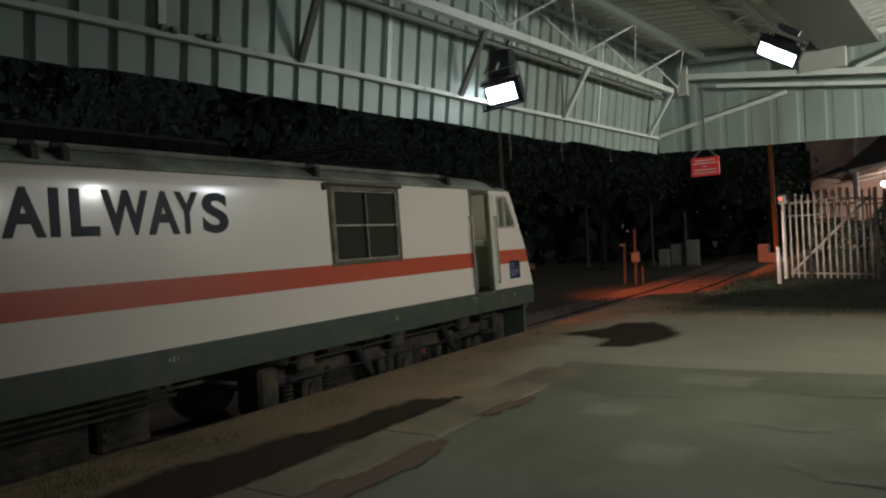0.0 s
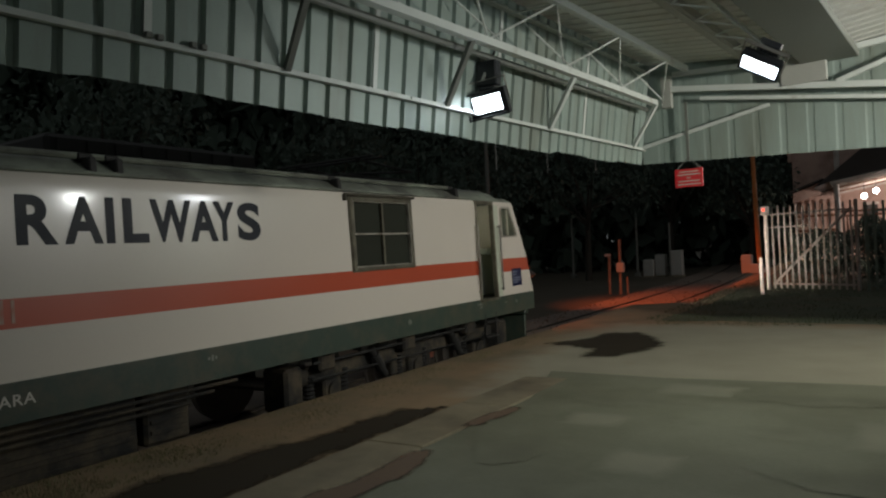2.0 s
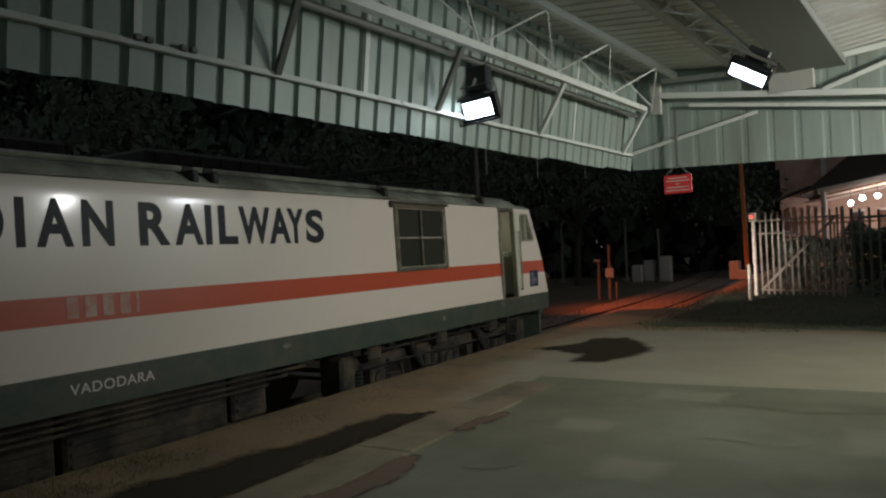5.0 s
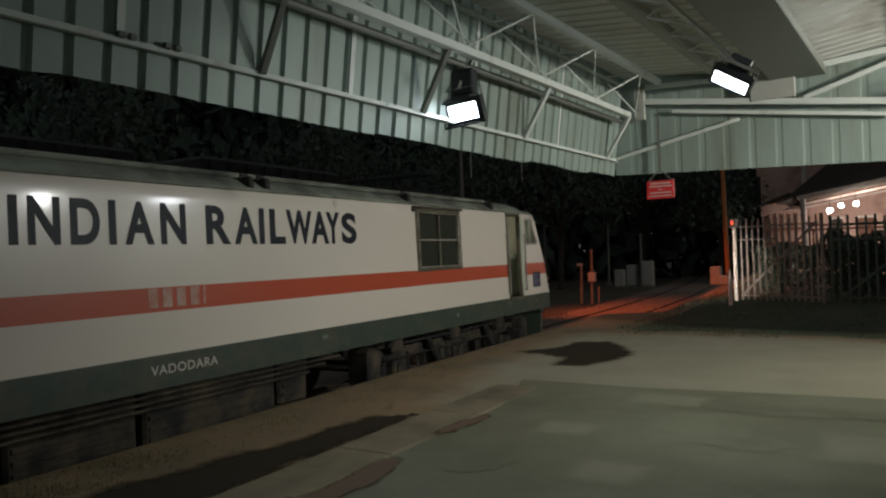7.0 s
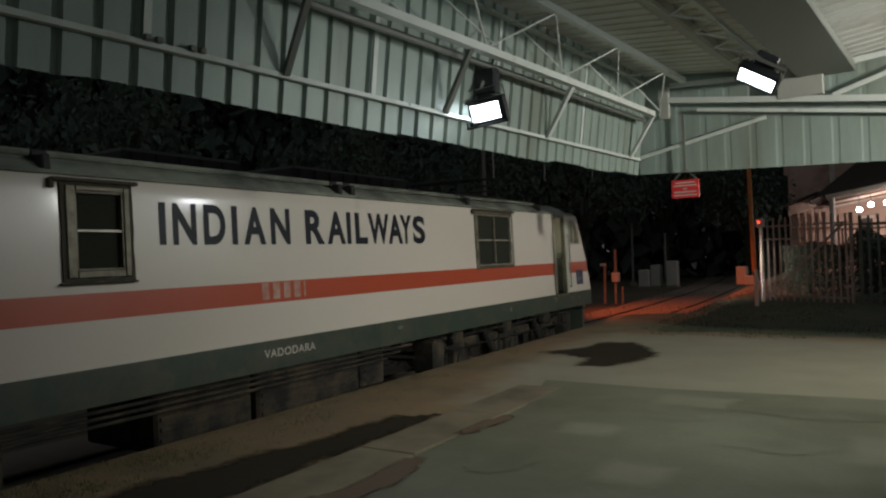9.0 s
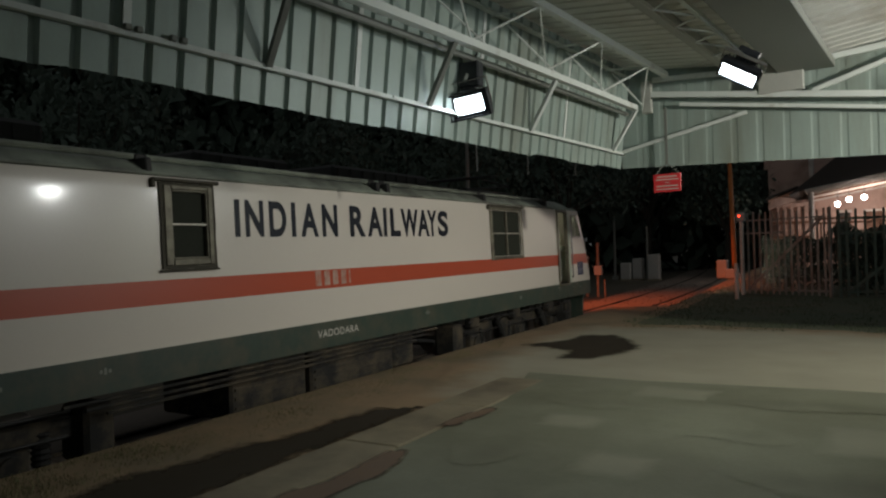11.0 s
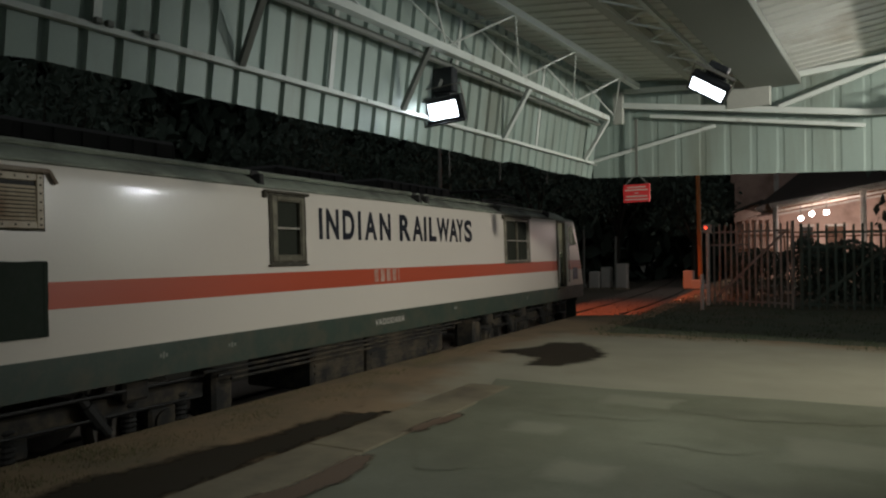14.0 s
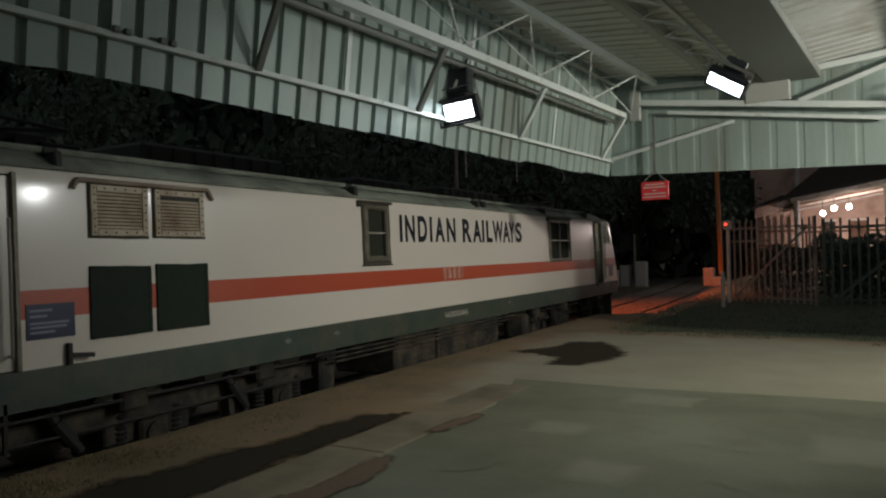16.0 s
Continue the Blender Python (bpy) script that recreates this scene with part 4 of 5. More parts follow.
def build_canopy():
    can = empty("platform_canopy", CAN, "steel platform canopy with corrugated sheet fascia and roof", "canopy")
    # fascia towards the track, leaning inwards at the top
    up = Vector((TILT, 0, 1)).normalized()
    L = -Q_BACK
    bm = B()

    def lows(s):
        return Z_LOW - 2.74 + 0.018 * (int(s / 1.0) % 3) * (1 if s < 4 else 0.5) + (0.05 if s < 1.0 else 0.0)
    corrugated(bm, (0, 0, Z_LOW), (0, -1, 0), up, L, lows, lambda s: 1.62, 0.242, 0.035, (-1, 0, TILT))
    ob = part("track_fascia", bm, M_SHEET, can, "grey-green box-rib fascia sheeting")
    mod = ob.modifiers.new("thickness", "SOLIDIFY")
    mod.thickness = 0.003
    # end fascia across the canopy
    bm = B()
    # The 0.9 m drop past 4.35 m is added out of view to block light.
    corrugated(bm, (0.02, 0.06, 0), (1, 0, 0), (0, 0, 1), 9.5, lambda s: 2.80 - 0.040 * s - (0.9 if s > 4.35 else 0.0), lambda s: roof_z(s + 0.02) + 0.10, 0.36, 0.006, (0, 1, 0))
    ob = part("end_fascia", bm, M_SHEET, can, "grey-green box-rib end sheeting with an added light-blocking drop out of view")
    mod = ob.modifiers.new("thickness", "SOLIDIFY")
    mod.thickness = 0.003
    # roof sheeting, two wings draining to a valley
    for p0, p1 in ((0.16, 2.75), (2.75, 9.5)):
        bm = B()
        d = Vector((p1 - p0, 0, roof_z(p1 - 0.001 if p1 < 3 else p1) - roof_z(p0 + 0.001))).normalized()
        corrugated(bm, (p0, 0.1, roof_z(p0 + 0.001) + 0.10), (0, -1, 0), d, L, lambda s: 0.0, lambda s: (p1 - p0) / d.x, 0.25, 0.034, (0, 0, 1))
        ob = part("roof_sheet", bm, M_ROOFSHEET, can, "pale ribbed roof sheeting")
        mod = ob.modifiers.new("thickness", "SOLIDIFY")
        mod.thickness = 0.004
    # valley gutter
    bm = B()
    box(bm, 2.42, 3.12, Q_BACK, 0.05, 3.93, 4.04, 0.01)
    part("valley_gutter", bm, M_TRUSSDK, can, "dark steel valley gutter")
    # fascia rails
    for q0, q1 in ((-0.02, -3.2), (-3.22, -5.9), (-5.92, -12), (-12.02, Q_BACK)):
        bm = B()
        angle_bar(bm, (0.055, q1, 3.0), (0.055, q0, 3.0), 0.055, 0.008, (0, 0, 1), 1)
        part("fascia_rail", bm, M_TRUSS, can)
    bm = B()
    angle_bar(bm, (0.20, Q_BACK, 4.18), (0.20, -0.1, 4.20), 0.07)
    part("eave_angle", bm, M_TRUSS, can)
    # long lattice girder
    bm = B()
    bar(bm, (0.5, Q_BACK, 3.57), (0.5, -0.6, 3.63), 0.09, 0.075)
    part("lower_chord", bm, M_TRUSS, can)
    bm = B()
    bar(bm, (0.95, Q_BACK, 4.08), (0.95, -0.5, 4.08), 0.075, 0.075)
    part("upper_chord", bm, M_TRUSS, can)
    rodspan = 1.63
    for k in range(14):
        q = -1.3 - k * rodspan
        top, foot, ahead = (0.95, q, 4.05), (0.5, q + 1.0, 3.65), (0.95, q + rodspan, 4.05)
        rods = [(top, foot), ((0.22, q + 0.25, 4.17), top), ((0.22, q + 0.55, 4.17), (0.5, q + 1.35, 3.65))]
        if k:
            rods.append((foot, ahead))
        for a, b in rods:
            bm = B()
            rod(bm, a, b, 0.011, 6)
            part("lattice_rod", bm, M_TRUSS, can)
    # dark service pipe behind the fascia
    bm = B()
    rod(bm, (0.27, Q_BACK, 3.52), (0.27, -0.35, 3.60), 0.035)
    part("service_pipe", bm, M_TRUSSDK, can)
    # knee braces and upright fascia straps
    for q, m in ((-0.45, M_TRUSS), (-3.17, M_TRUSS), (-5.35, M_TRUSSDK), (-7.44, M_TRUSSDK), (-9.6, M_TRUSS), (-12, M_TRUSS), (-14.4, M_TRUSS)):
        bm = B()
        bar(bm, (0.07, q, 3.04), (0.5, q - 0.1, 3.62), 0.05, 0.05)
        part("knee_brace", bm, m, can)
    for q in (-2.2, -4.41, -6.42, -8.6, -10.8):
        bm = B()
        bar(bm, (0.055, q, 3.03), (0.21, q, 4.2), 0.055, 0.01, (1, 0, 0))
        part("fascia_strap", bm, M_TRUSS, can)
    # bolted splice on the rail
    for q in (-8.30, -8.22, -8.55, -8.63):
        bm = B()
        box(bm, 0.06, 0.10, q, q + 0.05, 3.045, 3.085, 0.006)
        part("splice_bolt", bm, M_TRUSSDK, can)
    # roof purlins
    for p in (1.78, 4.4, 5.4, 6.6):
        bm = B()
        z = roof_z(p)
        w = 0.15 if p < 2 else 0.06
        bar(bm, (p, Q_BACK, z + 0.02), (p, 0.02, z + 0.02), w, 0.10)
        if p < 2:
            bar(bm, (p, Q_BACK, z - 0.035), (p, 0.02, z - 0.035), 0.07, 0.012)
        part("purlin", bm, M_TRUSS if p > 2 else M_PURLIN, can)
    # second, lighter lattice beside the valley
    bm = B()
    bar(bm, (2.2, Q_BACK, roof_z(2.2) - 0.02), (2.2, -0.1, roof_z(2.2) - 0.02), 0.05, 0.05)
    part("lattice_chord", bm, M_TRUSS, can)
    for k in range(18):
        q = -0.5 - k * 0.8
        for a, b in (((1.84, q, roof_z(1.84) - 0.04), (2.2, q - 0.4, roof_z(2.2) - 0.04)), ((2.2, q - 0.4, roof_z(2.2) - 0.04), (1.84, q - 0.8, roof_z(1.84) - 0.04))):
            bm = B()
            rod(bm, a, b, 0.011, 6)
            part("lattice_rod", bm, M_TRUSS, can)
    # cross trusses
    for q in (-0.06, -6.0, -12.0, -18.0):
        for nm, a, b, w, h, m in (("truss_chord", (0.49, q, 3.92), (3.9, q, 3.42), 0.07, 0.085, M_TRUSS), ("truss_chord", (1.0, q + 0.03, 3.70), (3.9, q + 0.03, 3.25), 0.05, 0.05, M_TRUSS),
                                  ("truss_chord", (0.6, q, 4.13), (2.73, q, 4.0), 0.06, 0.07, M_TRUSS), ("truss_chord", (2.73, q, 4.02), (6.5, q, 4.3), 0.06, 0.08, M_TRUSS),
                                  ("truss_diagonal", (2.85, q, 3.62), (4.4, q, 4.1), 0.05, 0.06, M_TRUSS), ("truss_chord", (3.9, q, 3.42), (6.5, q, 3.3), 0.07, 0.085, M_TRUSS)):
            if q < -1 and q > -11:
                continue
            bm = B()
            bar(bm, a, b, w, h)
            part(nm, bm, m, can)
        if q > -1 or q < -11:
            bm = B()
            box(bm, 2.15, 2.74, q - 0.05, q + 0.05, 3.66, 4.06, 0.01)
            part("gusset_plate", bm, M_PURLIN, can)
    bm = B()
    bar(bm, (0.02, -0.02, 3.05), (1.97, -0.02, 3.45), 0.03, 0.05)
    part("wind_brace", bm, M_TRUSS, can)
    # corner plate
    bm = B()
    box(bm, 0.42, 0.58, -0.10, -0.02, 3.62, 4.12, 0.01)
    part("corner_plate", bm, M_PURLIN, can)
    # loose sheet straps hanging below the fascia edge
    for q, low in ((-1.62, 2.58), (-3.06, 2.50), (-4.28, 2.46)):
        bm = B()
        box(bm, -0.058, -0.05, q - 0.012, q + 0.012, low, 2.98)
        part("hanging_strap", bm, M_DARK, can)
    return can


build_canopy()


def column(p, q):
    m = CAN @ pose(p, q, 0)
    col = empty("canopy_column", m, "grey steel canopy column on the platform", "column", "columns of the canopy")
    bm = B()
    for sx in (-0.11, 0.10):
        box(bm, sx, sx + 0.012, -0.1, 0.1, 0, 3.85)
    box(bm, -0.1, 0.1, -0.006, 0.006, 0, 3.85)
    part("shaft", bm, M_TRUSS, col)
    bm = B()
    box(bm, -0.2, 0.2, -0.2, 0.2, -0.02, 0.06, 0.01)
    part("base_plate", bm, M_TRUSSDK, col)


column(5.6, -17.5)
column(5.6, -23.0)


def floodlight(place, target, watts, size, group="flood lamps under the canopy", bracket=((0, 0.05, 0.5),), roll=0, rim=0.02, spread=180, hood=0.012, tint=(0.84, 0.94, 1.0)):
    """LED flood lamp: ribbed black housing, glowing lens, bracket to the steelwork."""
    m = look(place, target, roll)
    fl = empty("flood_lamp", m, "black LED flood lamp with a bright white lens", "lamp", group)
    w, h = size
    bm = B()
    box(bm, -w / 2, w / 2, -h / 2, h / 2, 0.0, 0.07, 0.012)
    house = part("housing", bm, M_BLACK, fl)
    for k in range(9):
        x = -w / 2 + 0.03 + k * (w - 0.06) / 8
        one("cooling_fin", M_BLACK, house, (x - 0.004, x + 0.004, -h / 2 + 0.02, h / 2 - 0.02, 0.07, 0.10))
    bm = B()
    for a in ((-w / 2, w / 2, h / 2 - 0.018, h / 2), (-w / 2, w / 2, -h / 2, -h / 2 + 0.018), (-w / 2, -w / 2 + 0.018, -h / 2, h / 2), (w / 2 - 0.018, w / 2, -h / 2, h / 2)):
        box(bm, *a, -hood, 0.0)
    part("bezel", bm, M_BLACK, house)
    one("driver_box", M_BLACK, fl, (-0.09, 0.09, -0.02, h / 2 + 0.05, 0.10, 0.17), bevel=0.01)
    bm = B()
    box(bm, -w / 2 + rim, w / 2 - rim, -h / 2 + rim * 0.7, h / 2 - rim * 0.7, -0.003, -0.001)
    part("lens", bm, M_LENS, fl, "glowing white lens")
    bm = B()
    for sx in (-1, 1):
        box(bm, sx * (w / 2 + 0.008) - 0.004, sx * (w / 2 + 0.008) + 0.004, -0.02, h / 2 + 0.10, 0.02, 0.05)
    box(bm, -w / 2 - 0.012, w / 2 + 0.012, h / 2 + 0.10, h / 2 + 0.108, 0.02, 0.05)
    part("yoke", bm, M_STEEL, fl)
    inv = m.inverted()
    for dx, dy, dz in bracket:
        bm = B()
        top = inv @ (Vector(place) + Vector((dx, dy, dz)))
        bar(bm, (0, h / 2 + 0.10, 0.035), top, 0.03, 0.010, (0, 0, 1))
        part("bracket_arm", bm, M_PURLIN, fl)
    data = bpy.data.lights.new("flood_beam", "AREA")
    data.shape, data.size, data.size_y, data.energy, data.color = "RECTANGLE", w - 2 * rim, h - 1.5 * rim, watts, tint
    data.spread = radians(spread)
    lamp = new("flood_beam", data)
    lamp.parent = fl
    lamp.matrix_basis = pose(0, 0, -0.02)
    return fl


LAMP_L = (-3.56, 6.66, EYE_Z + 0.2279 * 6.66)
LAMP_R = (-0.86, 6.30, EYE_Z + 0.2152 * 6.30)
floodlight(LAMP_L, (-2.4, 0.9, 0.9), 6, (0.46, 0.28), bracket=((0.02, 0.12, 0.55),), roll=-7, rim=0.075, spread=84, hood=0.06)
floodlight(LAMP_R, (-2.4, 4.5, 0.0), 30, (0.33, 0.20), bracket=((-0.34, 0.25, 0.62),), roll=56, tint=(0.95, 0.965, 0.93))
floodlight((1.5, 10.5, 3.46), (-5.6, 4.9, 2.1), 5, (0.50, 0.16), bracket=((0.0, 0.2, 0.3),), spread=84, tint=(0.92, 0.96, 1.0))
floodlight((5.6, 7.6, 3.48), (-6.0, 13.4, 1.4), 166, (0.42, 0.30), bracket=((0.0, 0.0, 0.3),), spread=102, tint=(1.0, 0.96, 0.87))
# Added fill lamp out of view, aimed up to brighten canopy end and roof.
floodlight((1.3, 3.0, 3.1), (-2.5, 10.0, 3.95), 10, (0.42, 0.30), bracket=((0.0, 0.0, 0.5),), spread=112)


def control_gear():
    x, y, z = LAMP_L
    g = empty("control_gear_box", pose(x, y + 0.06, z), "dark steel lamp control box hanging from the canopy chord", "control box")
    bm = B()
    box(bm, -0.12, 0.12, -0.06, 0.06, 0.19, 0.46, 0.012)
    part("case", bm, M_BLACK, g)
    one("lid", M_BLACK, g, (-0.11, 0.11, -0.068, -0.06, 0.20, 0.45), bevel=0.003)
    bm = B()
    rod(bm, (0.05, -0.02, 0.46), (0.12, 0.0, 0.62), 0.012, 6)
    part("conduit", bm, M_BLACK, g)


control_gear()


def build_sign():
    m = CAN @ pose(0.775, -0.05, 0)
    s = empty("hanging_sign", m, "small red enamel caution sign hanging from the canopy", "sign")
    bm = B()
    box(bm, -0.215, 0.215, -0.008, 0.008, 2.36, 2.645, 0.004)
    part("board", bm, M_SIGNRED, s, "red enamel board")
    for z, w in ((2.60, 0.30), (2.555, 0.36), (2.505, 0.06), (2.455, 0.34), (2.405, 0.36)):
        one("sign_line", M_PALE, s, (-w / 2, w / 2, -0.0105, -0.008, z - 0.009, z + 0.009))
    bm = B()
    box(bm, -0.022, 0.022, 0.0, 0.02, 2.78, 3.68)
    part("hanger", bm, M_TRUSSDK, s)
    for sx in (-1, 1):
        bm = B()
        rod(bm, (sx * 0.18, 0, 2.645), (0.02 * sx, 0, 2.80), 0.008, 6)
        part("sign_wire", bm, M_TRUSSDK, s)


build_sign()


# ---- yard beyond the platform ----
def gate(m, n, width, h, label, mat, diag=True):
    g = empty("palisade_gate", m, label, "gate", "palisade gates of the yard")
    for k in range(n):
        bm = B()
        x = 0.06 + k * (width - 0.12) / (n - 1)
        top = h + 0.03 * math.sin(k * 2.1)
        box(bm, x - 0.028, x + 0.028, -0.006, 0.006, 0.02, top, 0.0)
        part("pale", bm, mat, g)
    for z, x0, x1 in ((0.12, 0, width), (h - 0.25, 0, width), (h - 0.62, -0.12, width * 0.5)):
        one("rail_bar", mat, g, (x0, x1, 0.008, 0.03, z, z + 0.05))
    if diag:
        bm = B()
        bar(bm, (0.06, -0.02, 0.15), (width - 0.1, -0.02, h - 0.25), 0.02, 0.07)
        part("diagonal_brace", bm, mat, g)
    for x in (-0.13, width + 0.08):
        bm = B()
        box(bm, x - 0.035, x + 0.035, -0.035, 0.035, -0.05, h + 0.02, 0.006)
        part("gate_post", bm, mat, g)
    return g


ga = math.degrees(math.atan2(-1.1, 2.15))
gate(pose(-2.95, 22.2, 0, 0, 0, ga), 13, 2.35, 2.34, "white-painted steel palisade gate with a diagonal brace", M_GATEWHITE)
gate(pose(-0.45, 20.9, 0, 0, 0, 12), 12, 2.4, 2.25, "dark green steel palisade gate beside a hedge", M_FENCE)
gate(pose(2.1, 21.5, 0, 0, 0, 12), 14, 3.0, 2.25, "dark green steel palisade gate beside a hedge", M_FENCE, False)


def build_posts():
    p = empty("orange_post", pose(-4.76, 32.2, -0.1), "tall orange-painted steel post beside the track", "post")
    bm = B()
    rod(bm, (0, 0, 0), (-0.12, 0, 8.0), 0.10, 12, 0.075)
    part("shaft", bm, M_ORANGE, p)
    one("footing", M_BOXGREY, p, (-0.25, 0.25, -0.25, 0.25, -0.1, 0.25), bevel=0.03)
    for x, y, w, h in ((-5.15, 31.6, 0.42, 0.75), (-4.75, 31.3, 0.5, 0.38)):
        bm = B()
        box(bm, x - w / 2, x + w / 2, y - 0.2, y + 0.2, -0.02, h, 0.04)
        tagged(part("marker_block", bm, M_BOXGREY), "pale painted concrete marker block beside the post", "block", "marker blocks by the track")
    s = empty("short_post", pose(-2.97, 20.3, 0), "short white-painted marker post in the grass", "post")
    bm = B()
    rod(bm, (0, 0, -0.05), (0.0, 0, 0.95), 0.05, 10, 0.045)
    part("shaft", bm, M_GATE, s)
    # post with a small red lamp beside the gate
    r = empty("signal_lamp_post", pose(-3.05, 22.0, 0), "pale post carrying a small red warning lamp", "lamp post")
    bm = B()
    rod(bm, (0, 0, -0.05), (0, 0, 2.1), 0.05, 10)
    part("shaft", bm, M_GATE, r)
    one("lamp_box", M_BOXGREY, r, (-0.12, 0.12, -0.06, 0.06, 2.1, 2.35), bevel=0.02)
    bm = B()
    rod(bm, (-0.04, -0.06, 2.25), (-0.04, -0.075, 2.25), 0.03, 12)
    part("lens", bm, M_REDLAMP, r, "small glowing red lens")
    # trackside indicator posts
    for x, y, h, lab in ((-10.46, 29.9, 1.75, 0), (-9.95, 29.8, 2.35, 1)):
        q = empty("trackside_post", pose(x, y, -0.7), "pale trackside indicator post with a small box" if lab else "short pale trackside post", "post", "trackside posts")
        bm = B()
        rod(bm, (0, 0, 0), (0.04, 0, h), 0.06, 10)
        part("shaft", bm, M_RUSTY, q)
        if lab:
            one("indicator_box", M_BOXGREY, q, (-0.13, 0.2, -0.1, 0.1, 0.95, 1.35), bevel=0.02)
            one("stay", M_RUSTY, q, (0.28, 0.34, -0.03, 0.03, 0, 0.75))
        else:
            one("cap", M_BOXGREY, q, (-0.16, 0.1, -0.06, 0.06, h - 0.12, h), bevel=0.02)
    for x, y, h in ((-18.6, 46.0, 4.1), (-14.25, 46.3, 4.2), (-12.0, 45.8, 3.4)):
        f = empty("far_post", pose(x, y, -0.8), "thin pale post standing among the dark trees", "post", "posts beyond the track")
        bm = B()
        rod(bm, (0, 0, 0), (0.03, 0, h), 0.09, 8, 0.07)
        part("shaft", bm, M_TRUSSDK, f)
        one("foot", M_TRUSSDK, f, (-0.18, 0.18, -0.18, 0.18, -0.1, 0.25), bevel=0.03)
    for x, y, w, h in ((-12.8, 44.0, 0.62, 1.1), (-12.15, 44.3, 0.6, 1.38), (-11.1, 44.0, 0.64, 1.6)):
        b = empty("relay_box", pose(x, y, -0.75), "pale grey trackside relay cabinet", "cabinet", "relay cabinets beyond the track")
        one("cabinet_body", M_BOXGREY, b, (-w / 2, w / 2, -0.3, 0.3, 0.1, h), bevel=0.03)
        one("cabinet_door", M_BOXGREY, b, (-w / 2 + 0.06, w / 2 - 0.06, -0.315, -0.302, 0.2, h - 0.1))
        one("plinth", M_CONC2, b, (-w / 2 - 0.05, w / 2 + 0.05, -0.35, 0.35, -0.2, 0.1))


build_posts()


def track_lamp():
    """Orange track lamp, added out of view on a long mast arm beyond the rails."""
    sg = empty("track_lamp_mast", pose(-13.0, 24.0, -0.8), "added dark steel mast with an unseen orange lamp over the track", "lamp post")
    bm = B()
    rod(bm, (0, 0, 0), (0, 0, 7.3), 0.09, 12, 0.06)
    part("shaft", bm, M_TRUSSDK, sg)
    bm = B()
    rod(bm, (0, 0, 7.2), (3.4, 0, 7.35), 0.04, 8)
    part("arm", bm, M_TRUSSDK, sg)
    bm = B()
    box(bm, 3.2, 3.7, -0.15, 0.15, 7.2, 7.38, 0.03)
    part("lamp_head", bm, M_BLACK, sg)
    one("lens", M_REDLAMP, sg, (3.28, 3.62, -0.1, 0.1, 7.185, 7.198), "glowing orange lens")
    # Gives the orange glow on the track and post; its source is unseen.
    data = bpy.data.lights.new("track_light", "SPOT")
    data.energy, data.color, data.shadow_soft_size, data.spot_size, data.spot_blend = 2400, (1.0, 0.16, 0.035), 0.1, radians(80), 0.85
    ob = new("track_light", data)
    ob.matrix_basis = look((-9.55, 24.0, 6.3), (-6.8, 27.0, -0.4))


track_lamp()


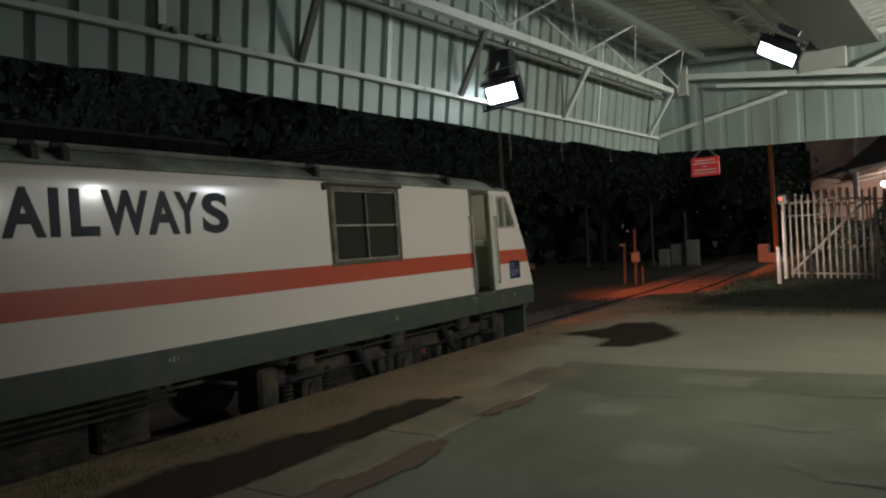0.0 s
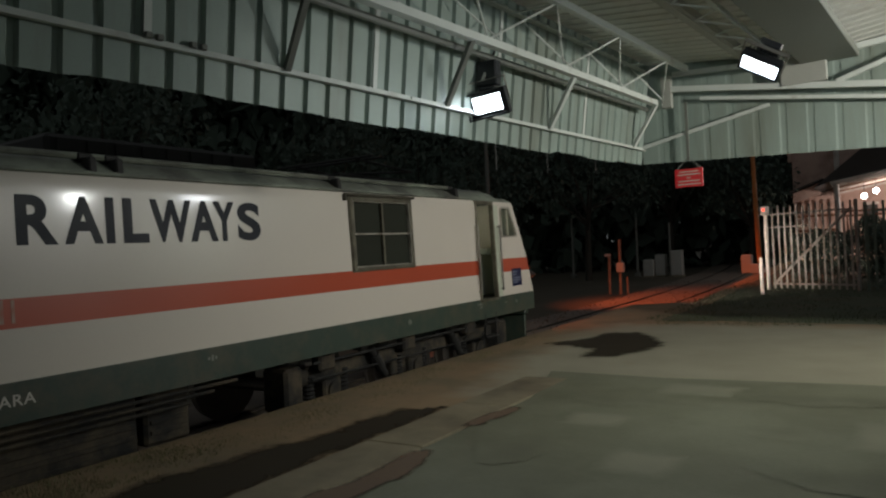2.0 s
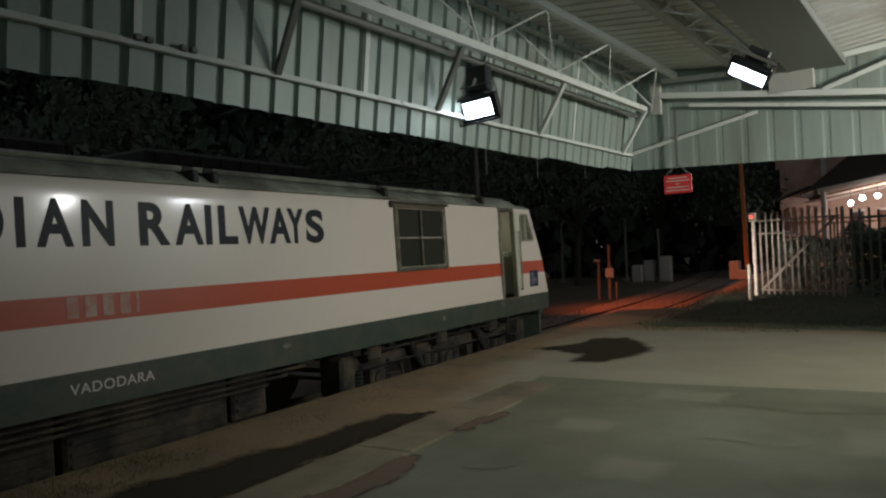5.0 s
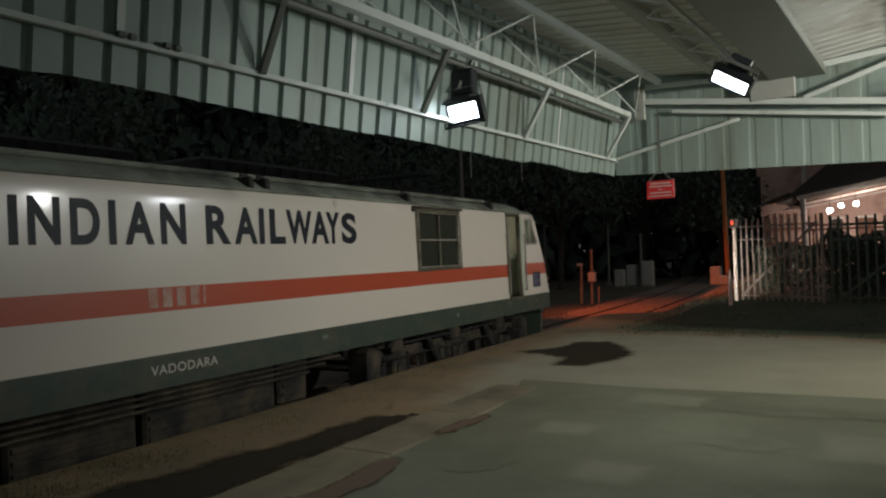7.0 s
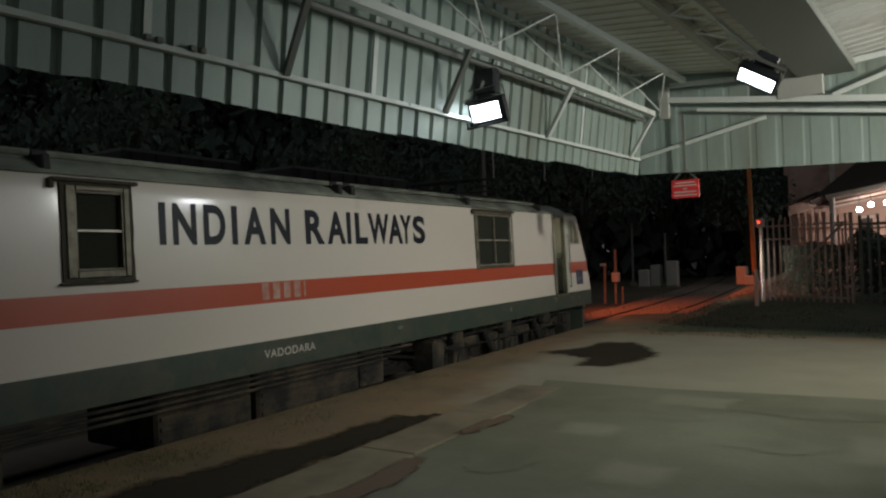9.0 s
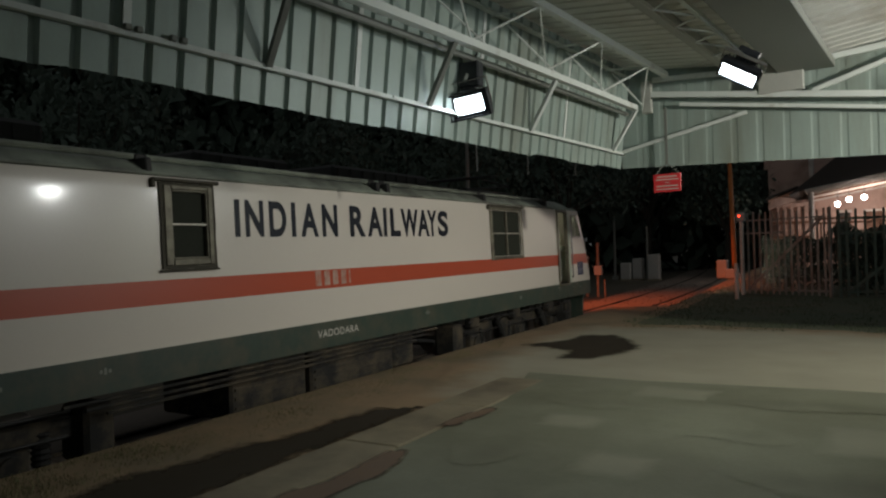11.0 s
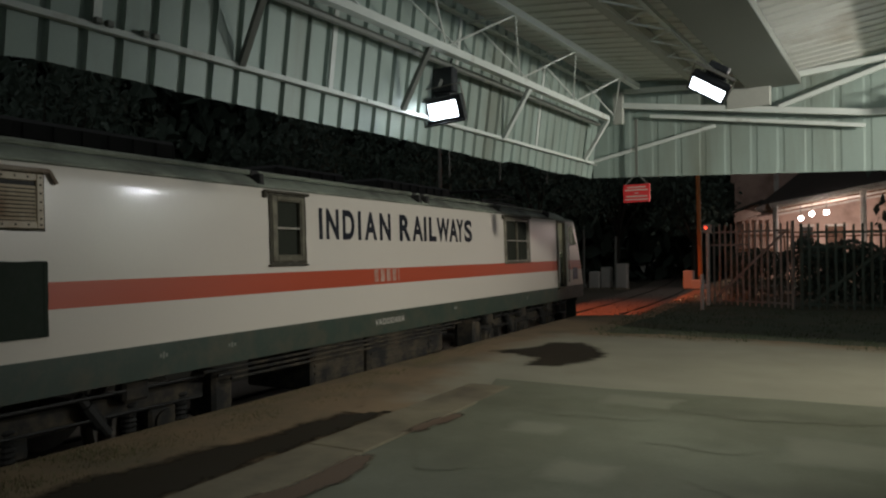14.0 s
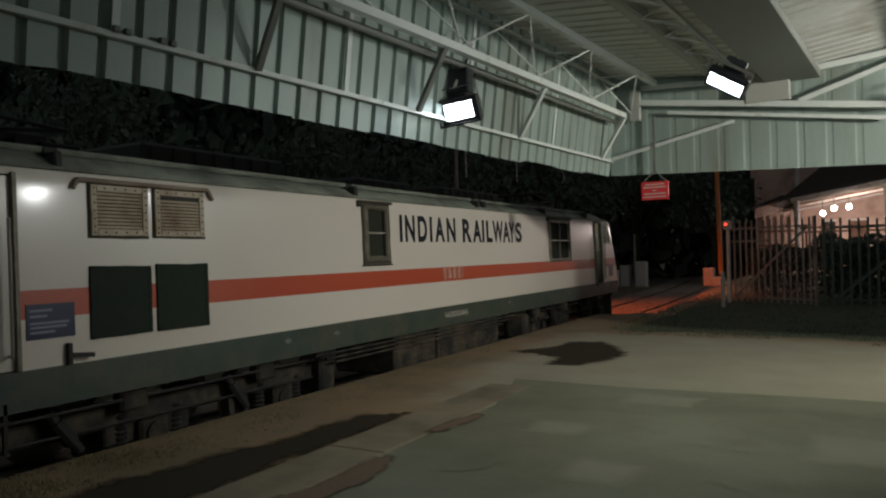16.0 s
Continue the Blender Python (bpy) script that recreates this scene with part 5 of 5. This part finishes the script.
def build_house():
    Y = 44.0
    h = empty("station_house", pose(-2.0, Y, 0), "pink plastered house with a lit open porch", "house")
    k = Y
    one("wall", M_PLASTER, h, (-2.75, 9.5, 1.5, 7.5, -0.1, 8.2), "pinkish plaster wall")
    one("wall_pier", M_PLASTER, h, (-2.95, -2.75, 1.42, 2.2, 5.6, 8.2), "projecting plaster pier")
    # low wing with a sloping barge board, timber posts and rails
    one("side_wing", M_PLASTER, h, (-2.6, -0.35, 0.2, 1.5, -0.1, 3.5), "lower plaster wing")

    def slope(name, mat, pts, y0, y1, label):
        bm = B()
        a = [bm.verts.new((x, y0, z)) for x, z in pts]
        b = [bm.verts.new((x, y1, z)) for x, z in pts]
        bm.faces.new(a)
        bm.faces.new(b[::-1])
        for i in range(len(pts)):
            j = (i + 1) % len(pts)
            bm.faces.new((a[i], b[i], b[j], a[j]))
        bmesh.ops.recalc_face_normals(bm, faces=bm.faces)
        part(name, bm, mat, h, label)
    slope("barge_board", M_PLASTER, [(-2.62, 3.18), (-1.26, 3.60), (-1.28, 4.20), (-2.60, 3.72)], -0.2, 0.1, "pale sloping barge board")
    slope("wing_roof", M_TILE, [(-2.72, 3.74), (-1.1, 4.32), (-1.1, 4.42), (-2.72, 3.84)], -0.5, 1.45, "dark lean-to roof")
    slope("tiled_roof", M_TILE, [(-1.25, 3.72), (-0.5, 3.98), (2.6, 4.52), (9.0, 5.6), (9.0, 7.2), (2.2, 6.7), (1.33, 5.8)], -4.3, 1.4, "dark tiled roof above the porch")
    for x in (-2.15, -1.8, -1.45, -1.1, -0.75):
        one("wing_post", M_PLASTER, h, (x - 0.06, x + 0.06, 0.02, 0.14, -0.1, 3.3))
    for z in (1.55, 2.35):
        one("wing_rail", M_TIMBER, h, (-2.5, -0.5, -0.08, 0.0, z, z + 0.14))
    # porch: sloping boarded ceiling on rafters
    bm = B()
    a = []
    for x, z in ((-0.5, 3.86), (9, 5.46), (9, 5.56), (-0.5, 3.94)):
        a.append((bm.verts.new((x, -4.5, z)), bm.verts.new((x, 1.5, z - 0.25))))
    for i in range(4):
        j = (i + 1) % 4
        bm.faces.new((a[i][0], a[j][0], a[j][1], a[i][1]))
    bm.faces.new([v[0] for v in a])
    bm.faces.new([v[1] for v in a][::-1])
    bmesh.ops.recalc_face_normals(bm, faces=bm.faces)
    part("porch_roof", bm, M_GATE, h, "sloping porch roof with a pale boarded underside")
    for i in range(6):
        y = -4.4 + i * 1.0
        bm = B()
        bar(bm, (-0.45, y, 3.80 - 0.042 * i), (9, y, 5.38 - 0.042 * i), 0.12, 0.10)
        part("porch_rafter", bm, M_TIMBER if i in (2, 4) else M_GATE, h)
    for x in (-0.25, 3.6):
        bm = B()
        rod(bm, (x, -4.2, -0.1), (x, -4.2, 3.86 + 0.165 * x), 0.13, 10)
        part("porch_post", bm, M_GATE, h)
    for z in (1.0, 2.2, 2.42):
        one("porch_rail", M_TIMBER, h, (-0.2, 6, -4.25, -4.15, z, z + 0.09))
    for k in range(9):
        x = 0.15 + k * 0.62
        one("baluster", M_TIMBER, h, (x - 0.04, x + 0.04, -4.24, -4.16, -0.1, 2.2))
    bm = B()
    rod(bm, (-0.4, -0.4, 4.3), (-0.4, -0.4, 7.2), 0.13, 10)
    part("vent_pipe", bm, M_GATE, h, "white vent pipe")
    win = one("window", M_TILE, h, (0.75, 1.35, 1.44, 1.51, 0.9, 3.0))
    one("window_frame", M_GATE, win, (0.68, 1.42, 1.40, 1.438, 2.88, 3.02))
    door = one("door", M_TIMBER, h, (2.05, 2.95, 1.44, 1.51, 0, 2.9))
    one("door_frame", M_GATE, door, (1.95, 3.05, 1.40, 1.438, 2.88, 3.0))
    for x, z in ((0.84, 3.24), (1.36, 3.46), (2.03, 3.52)):
        b = empty("porch_bulb", pose(x - 2.0, Y - 2.0, 0), "glowing white porch bulb hanging under the roof", "lamp", "bulbs in the porch")
        bm = B()
        bmesh.ops.create_icosphere(bm, subdivisions=2, radius=0.14, matrix=Matrix.Translation((0, 0, z)))
        part("bulb", bm, M_BULB, b, "glowing globe")
        bm = B()
        rod(bm, (0, 0, z + 0.13), (0, 0, 3.86 + 0.165 * (x + 0.5) - 0.10), 0.02, 6)
        part("cord", bm, M_BLACK, b)
    data = bpy.data.lights.new("porch_light", "POINT")
    data.energy, data.color, data.shadow_soft_size = 260, (1.0, 0.85, 0.80), 0.3
    new("porch_light", data).location = (0.3, Y - 2.4, 3.1)


build_house()


def tree(x, y, h, spread, seed, leaves=2600, z0=-0.8):
    rnd = random.Random(seed)
    t = empty("tree", pose(x, y, z0), "dark leafy tree standing beyond the track at night", "tree", "trees beyond the track")
    bm = B()
    rod(bm, (0, 0, 0), (0.1, 0.1, h * 0.45), 0.22, 10, 0.15)
    tips = []
    for k in range(9):
        a = rnd.uniform(0, math.tau)
        r = spread * rnd.uniform(0.35, 0.8)
        tip = Vector((math.cos(a) * r, math.sin(a) * r, h * rnd.uniform(0.55, 0.95)))
        rod(bm, (0.1, 0.1, h * rnd.uniform(0.28, 0.45)), tip, 0.09, 6, 0.03)
        tips.append(tip)
    part("trunk", bm, M_BARK, t)
    bm = B()
    for k in range(leaves):
        c = rnd.choice(tips)
        p = c + Vector((rnd.gauss(0, 1), rnd.gauss(0, 1), rnd.gauss(0, 0.75))) * spread * 0.24
        s = rnd.uniform(0.08, 0.22)
        q = Euler((rnd.uniform(0, 6), rnd.uniform(0, 6), rnd.uniform(0, 6))).to_matrix()
        vs = [bm.verts.new(p + q @ Vector(v)) for v in ((-s, 0, 0), (0, -s * 0.5, 0.02), (s, 0, 0), (0, s * 0.5, 0.02))]
        bm.faces.new(vs)
    part("crown", bm, M_LEAF, t)


for i, (x, y, h, s) in enumerate(((-20, 34, 9, 4.2), (-16, 42, 10, 4.5), (-13.5, 52, 11, 4.5), (-9, 58, 11, 4.5), (-22, 24, 8, 3.8), (-5.5, 62, 10, 4.5), (-27, 40, 11, 5), (-7.2, 46, 8, 2.8), (-24, 15, 9, 4), (-18, 58, 12, 5), (9, 30, 8, 3.5), (3.6, 26.4, 5.6, 1.7))):
    tree(x, y, h, s, 40 + i)


def hedge(x0, x1, y, h, seed):
    rnd = random.Random(seed)
    bm = B()
    for k in range(int(1500 * (x1 - x0))):
        x = rnd.uniform(x0, x1)
        top = h * (0.75 + 0.35 * noise.noise(Vector((x * 0.9, seed, 0))))
        z = top * rnd.random() ** 0.7
        p = Vector((x, y + rnd.gauss(0, 0.28), z))
        s = rnd.uniform(0.03, 0.09)
        q = Euler((rnd.uniform(0, 6), rnd.uniform(0, 6), rnd.uniform(0, 6))).to_matrix()
        bm.faces.new([bm.verts.new(p + q @ Vector(v)) for v in ((-s, 0, 0), (0, -s * 0.5, 0.02), (s, 0, 0), (0, s * 0.5, 0.02))])
    tagged(part("hedge", bm, M_LEAF), "dark leafy hedge growing behind the yard gates", "hedge")


def woods():
    rnd = random.Random(77)
    bm = B()
    for k in range(52000):
        a = rnd.uniform(-0.25, 1.75)
        r = rnd.uniform(58, 74)
        x, y = -math.sin(a) * r, math.cos(a) * r
        top = 25 + 5 * noise.noise(Vector((a * 14, 1, 0)))
        p = Vector((x, y, top * rnd.random() ** 0.8 - 0.8))
        s = rnd.uniform(0.5, 1.25)
        q = Euler((rnd.uniform(0, 6), rnd.uniform(0, 6), rnd.uniform(0, 6))).to_matrix()
        bm.faces.new([bm.verts.new(p + q @ Vector(v)) for v in ((-s, 0, 0), (0, -s * 0.6, 0.05), (s, 0, 0), (0, s * 0.6, 0.05))])
    tagged(part("far_woods", bm, M_LEAF), "dark far belt of woods behind the railway", "woods", kind="stuff")


woods()
hedge(-0.6, 6.0, 22.6, 2.3, 3)
hedge(-2.8, 2.5, 25.0, 2.1, 8)


# ---- motion of the train ----
TRAVEL = [(0.0, 0.000), (0.5, 0.148), (1.0, 0.299), (1.5, 0.462), (2.0, 0.632), (2.5, 0.805), (3.0, 0.989), (3.5, 1.177), (4.0, 1.390), (4.5, 1.601), (5.0, 1.823), (5.5, 2.052), (6.0, 2.291), (6.5, 2.536), (7.0, 2.803), (7.5, 3.088), (8.0, 3.370), (8.5, 3.638), (9.0, 3.911), (9.5, 4.192), (10.0, 4.477), (10.5, 4.767), (11.0, 5.061), (11.5, 5.360), (12.0, 5.664), (12.5, 5.985), (13.0, 6.316), (13.5, 6.649), (14.0, 6.988), (14.5, 7.336), (15.0, 7.699), (15.5, 8.076), (16.0, 8.463)]


def motions():
    walk(loco, [(t, pose(TRACK_X, s, 0)) for t, s in TRAVEL])
    for w, ya in wheels:
        walk(w, [(t, pose(0, ya, RAIL_Z + 0.515, -math.degrees(s / 0.515))) for t, s in TRAVEL])


motions()
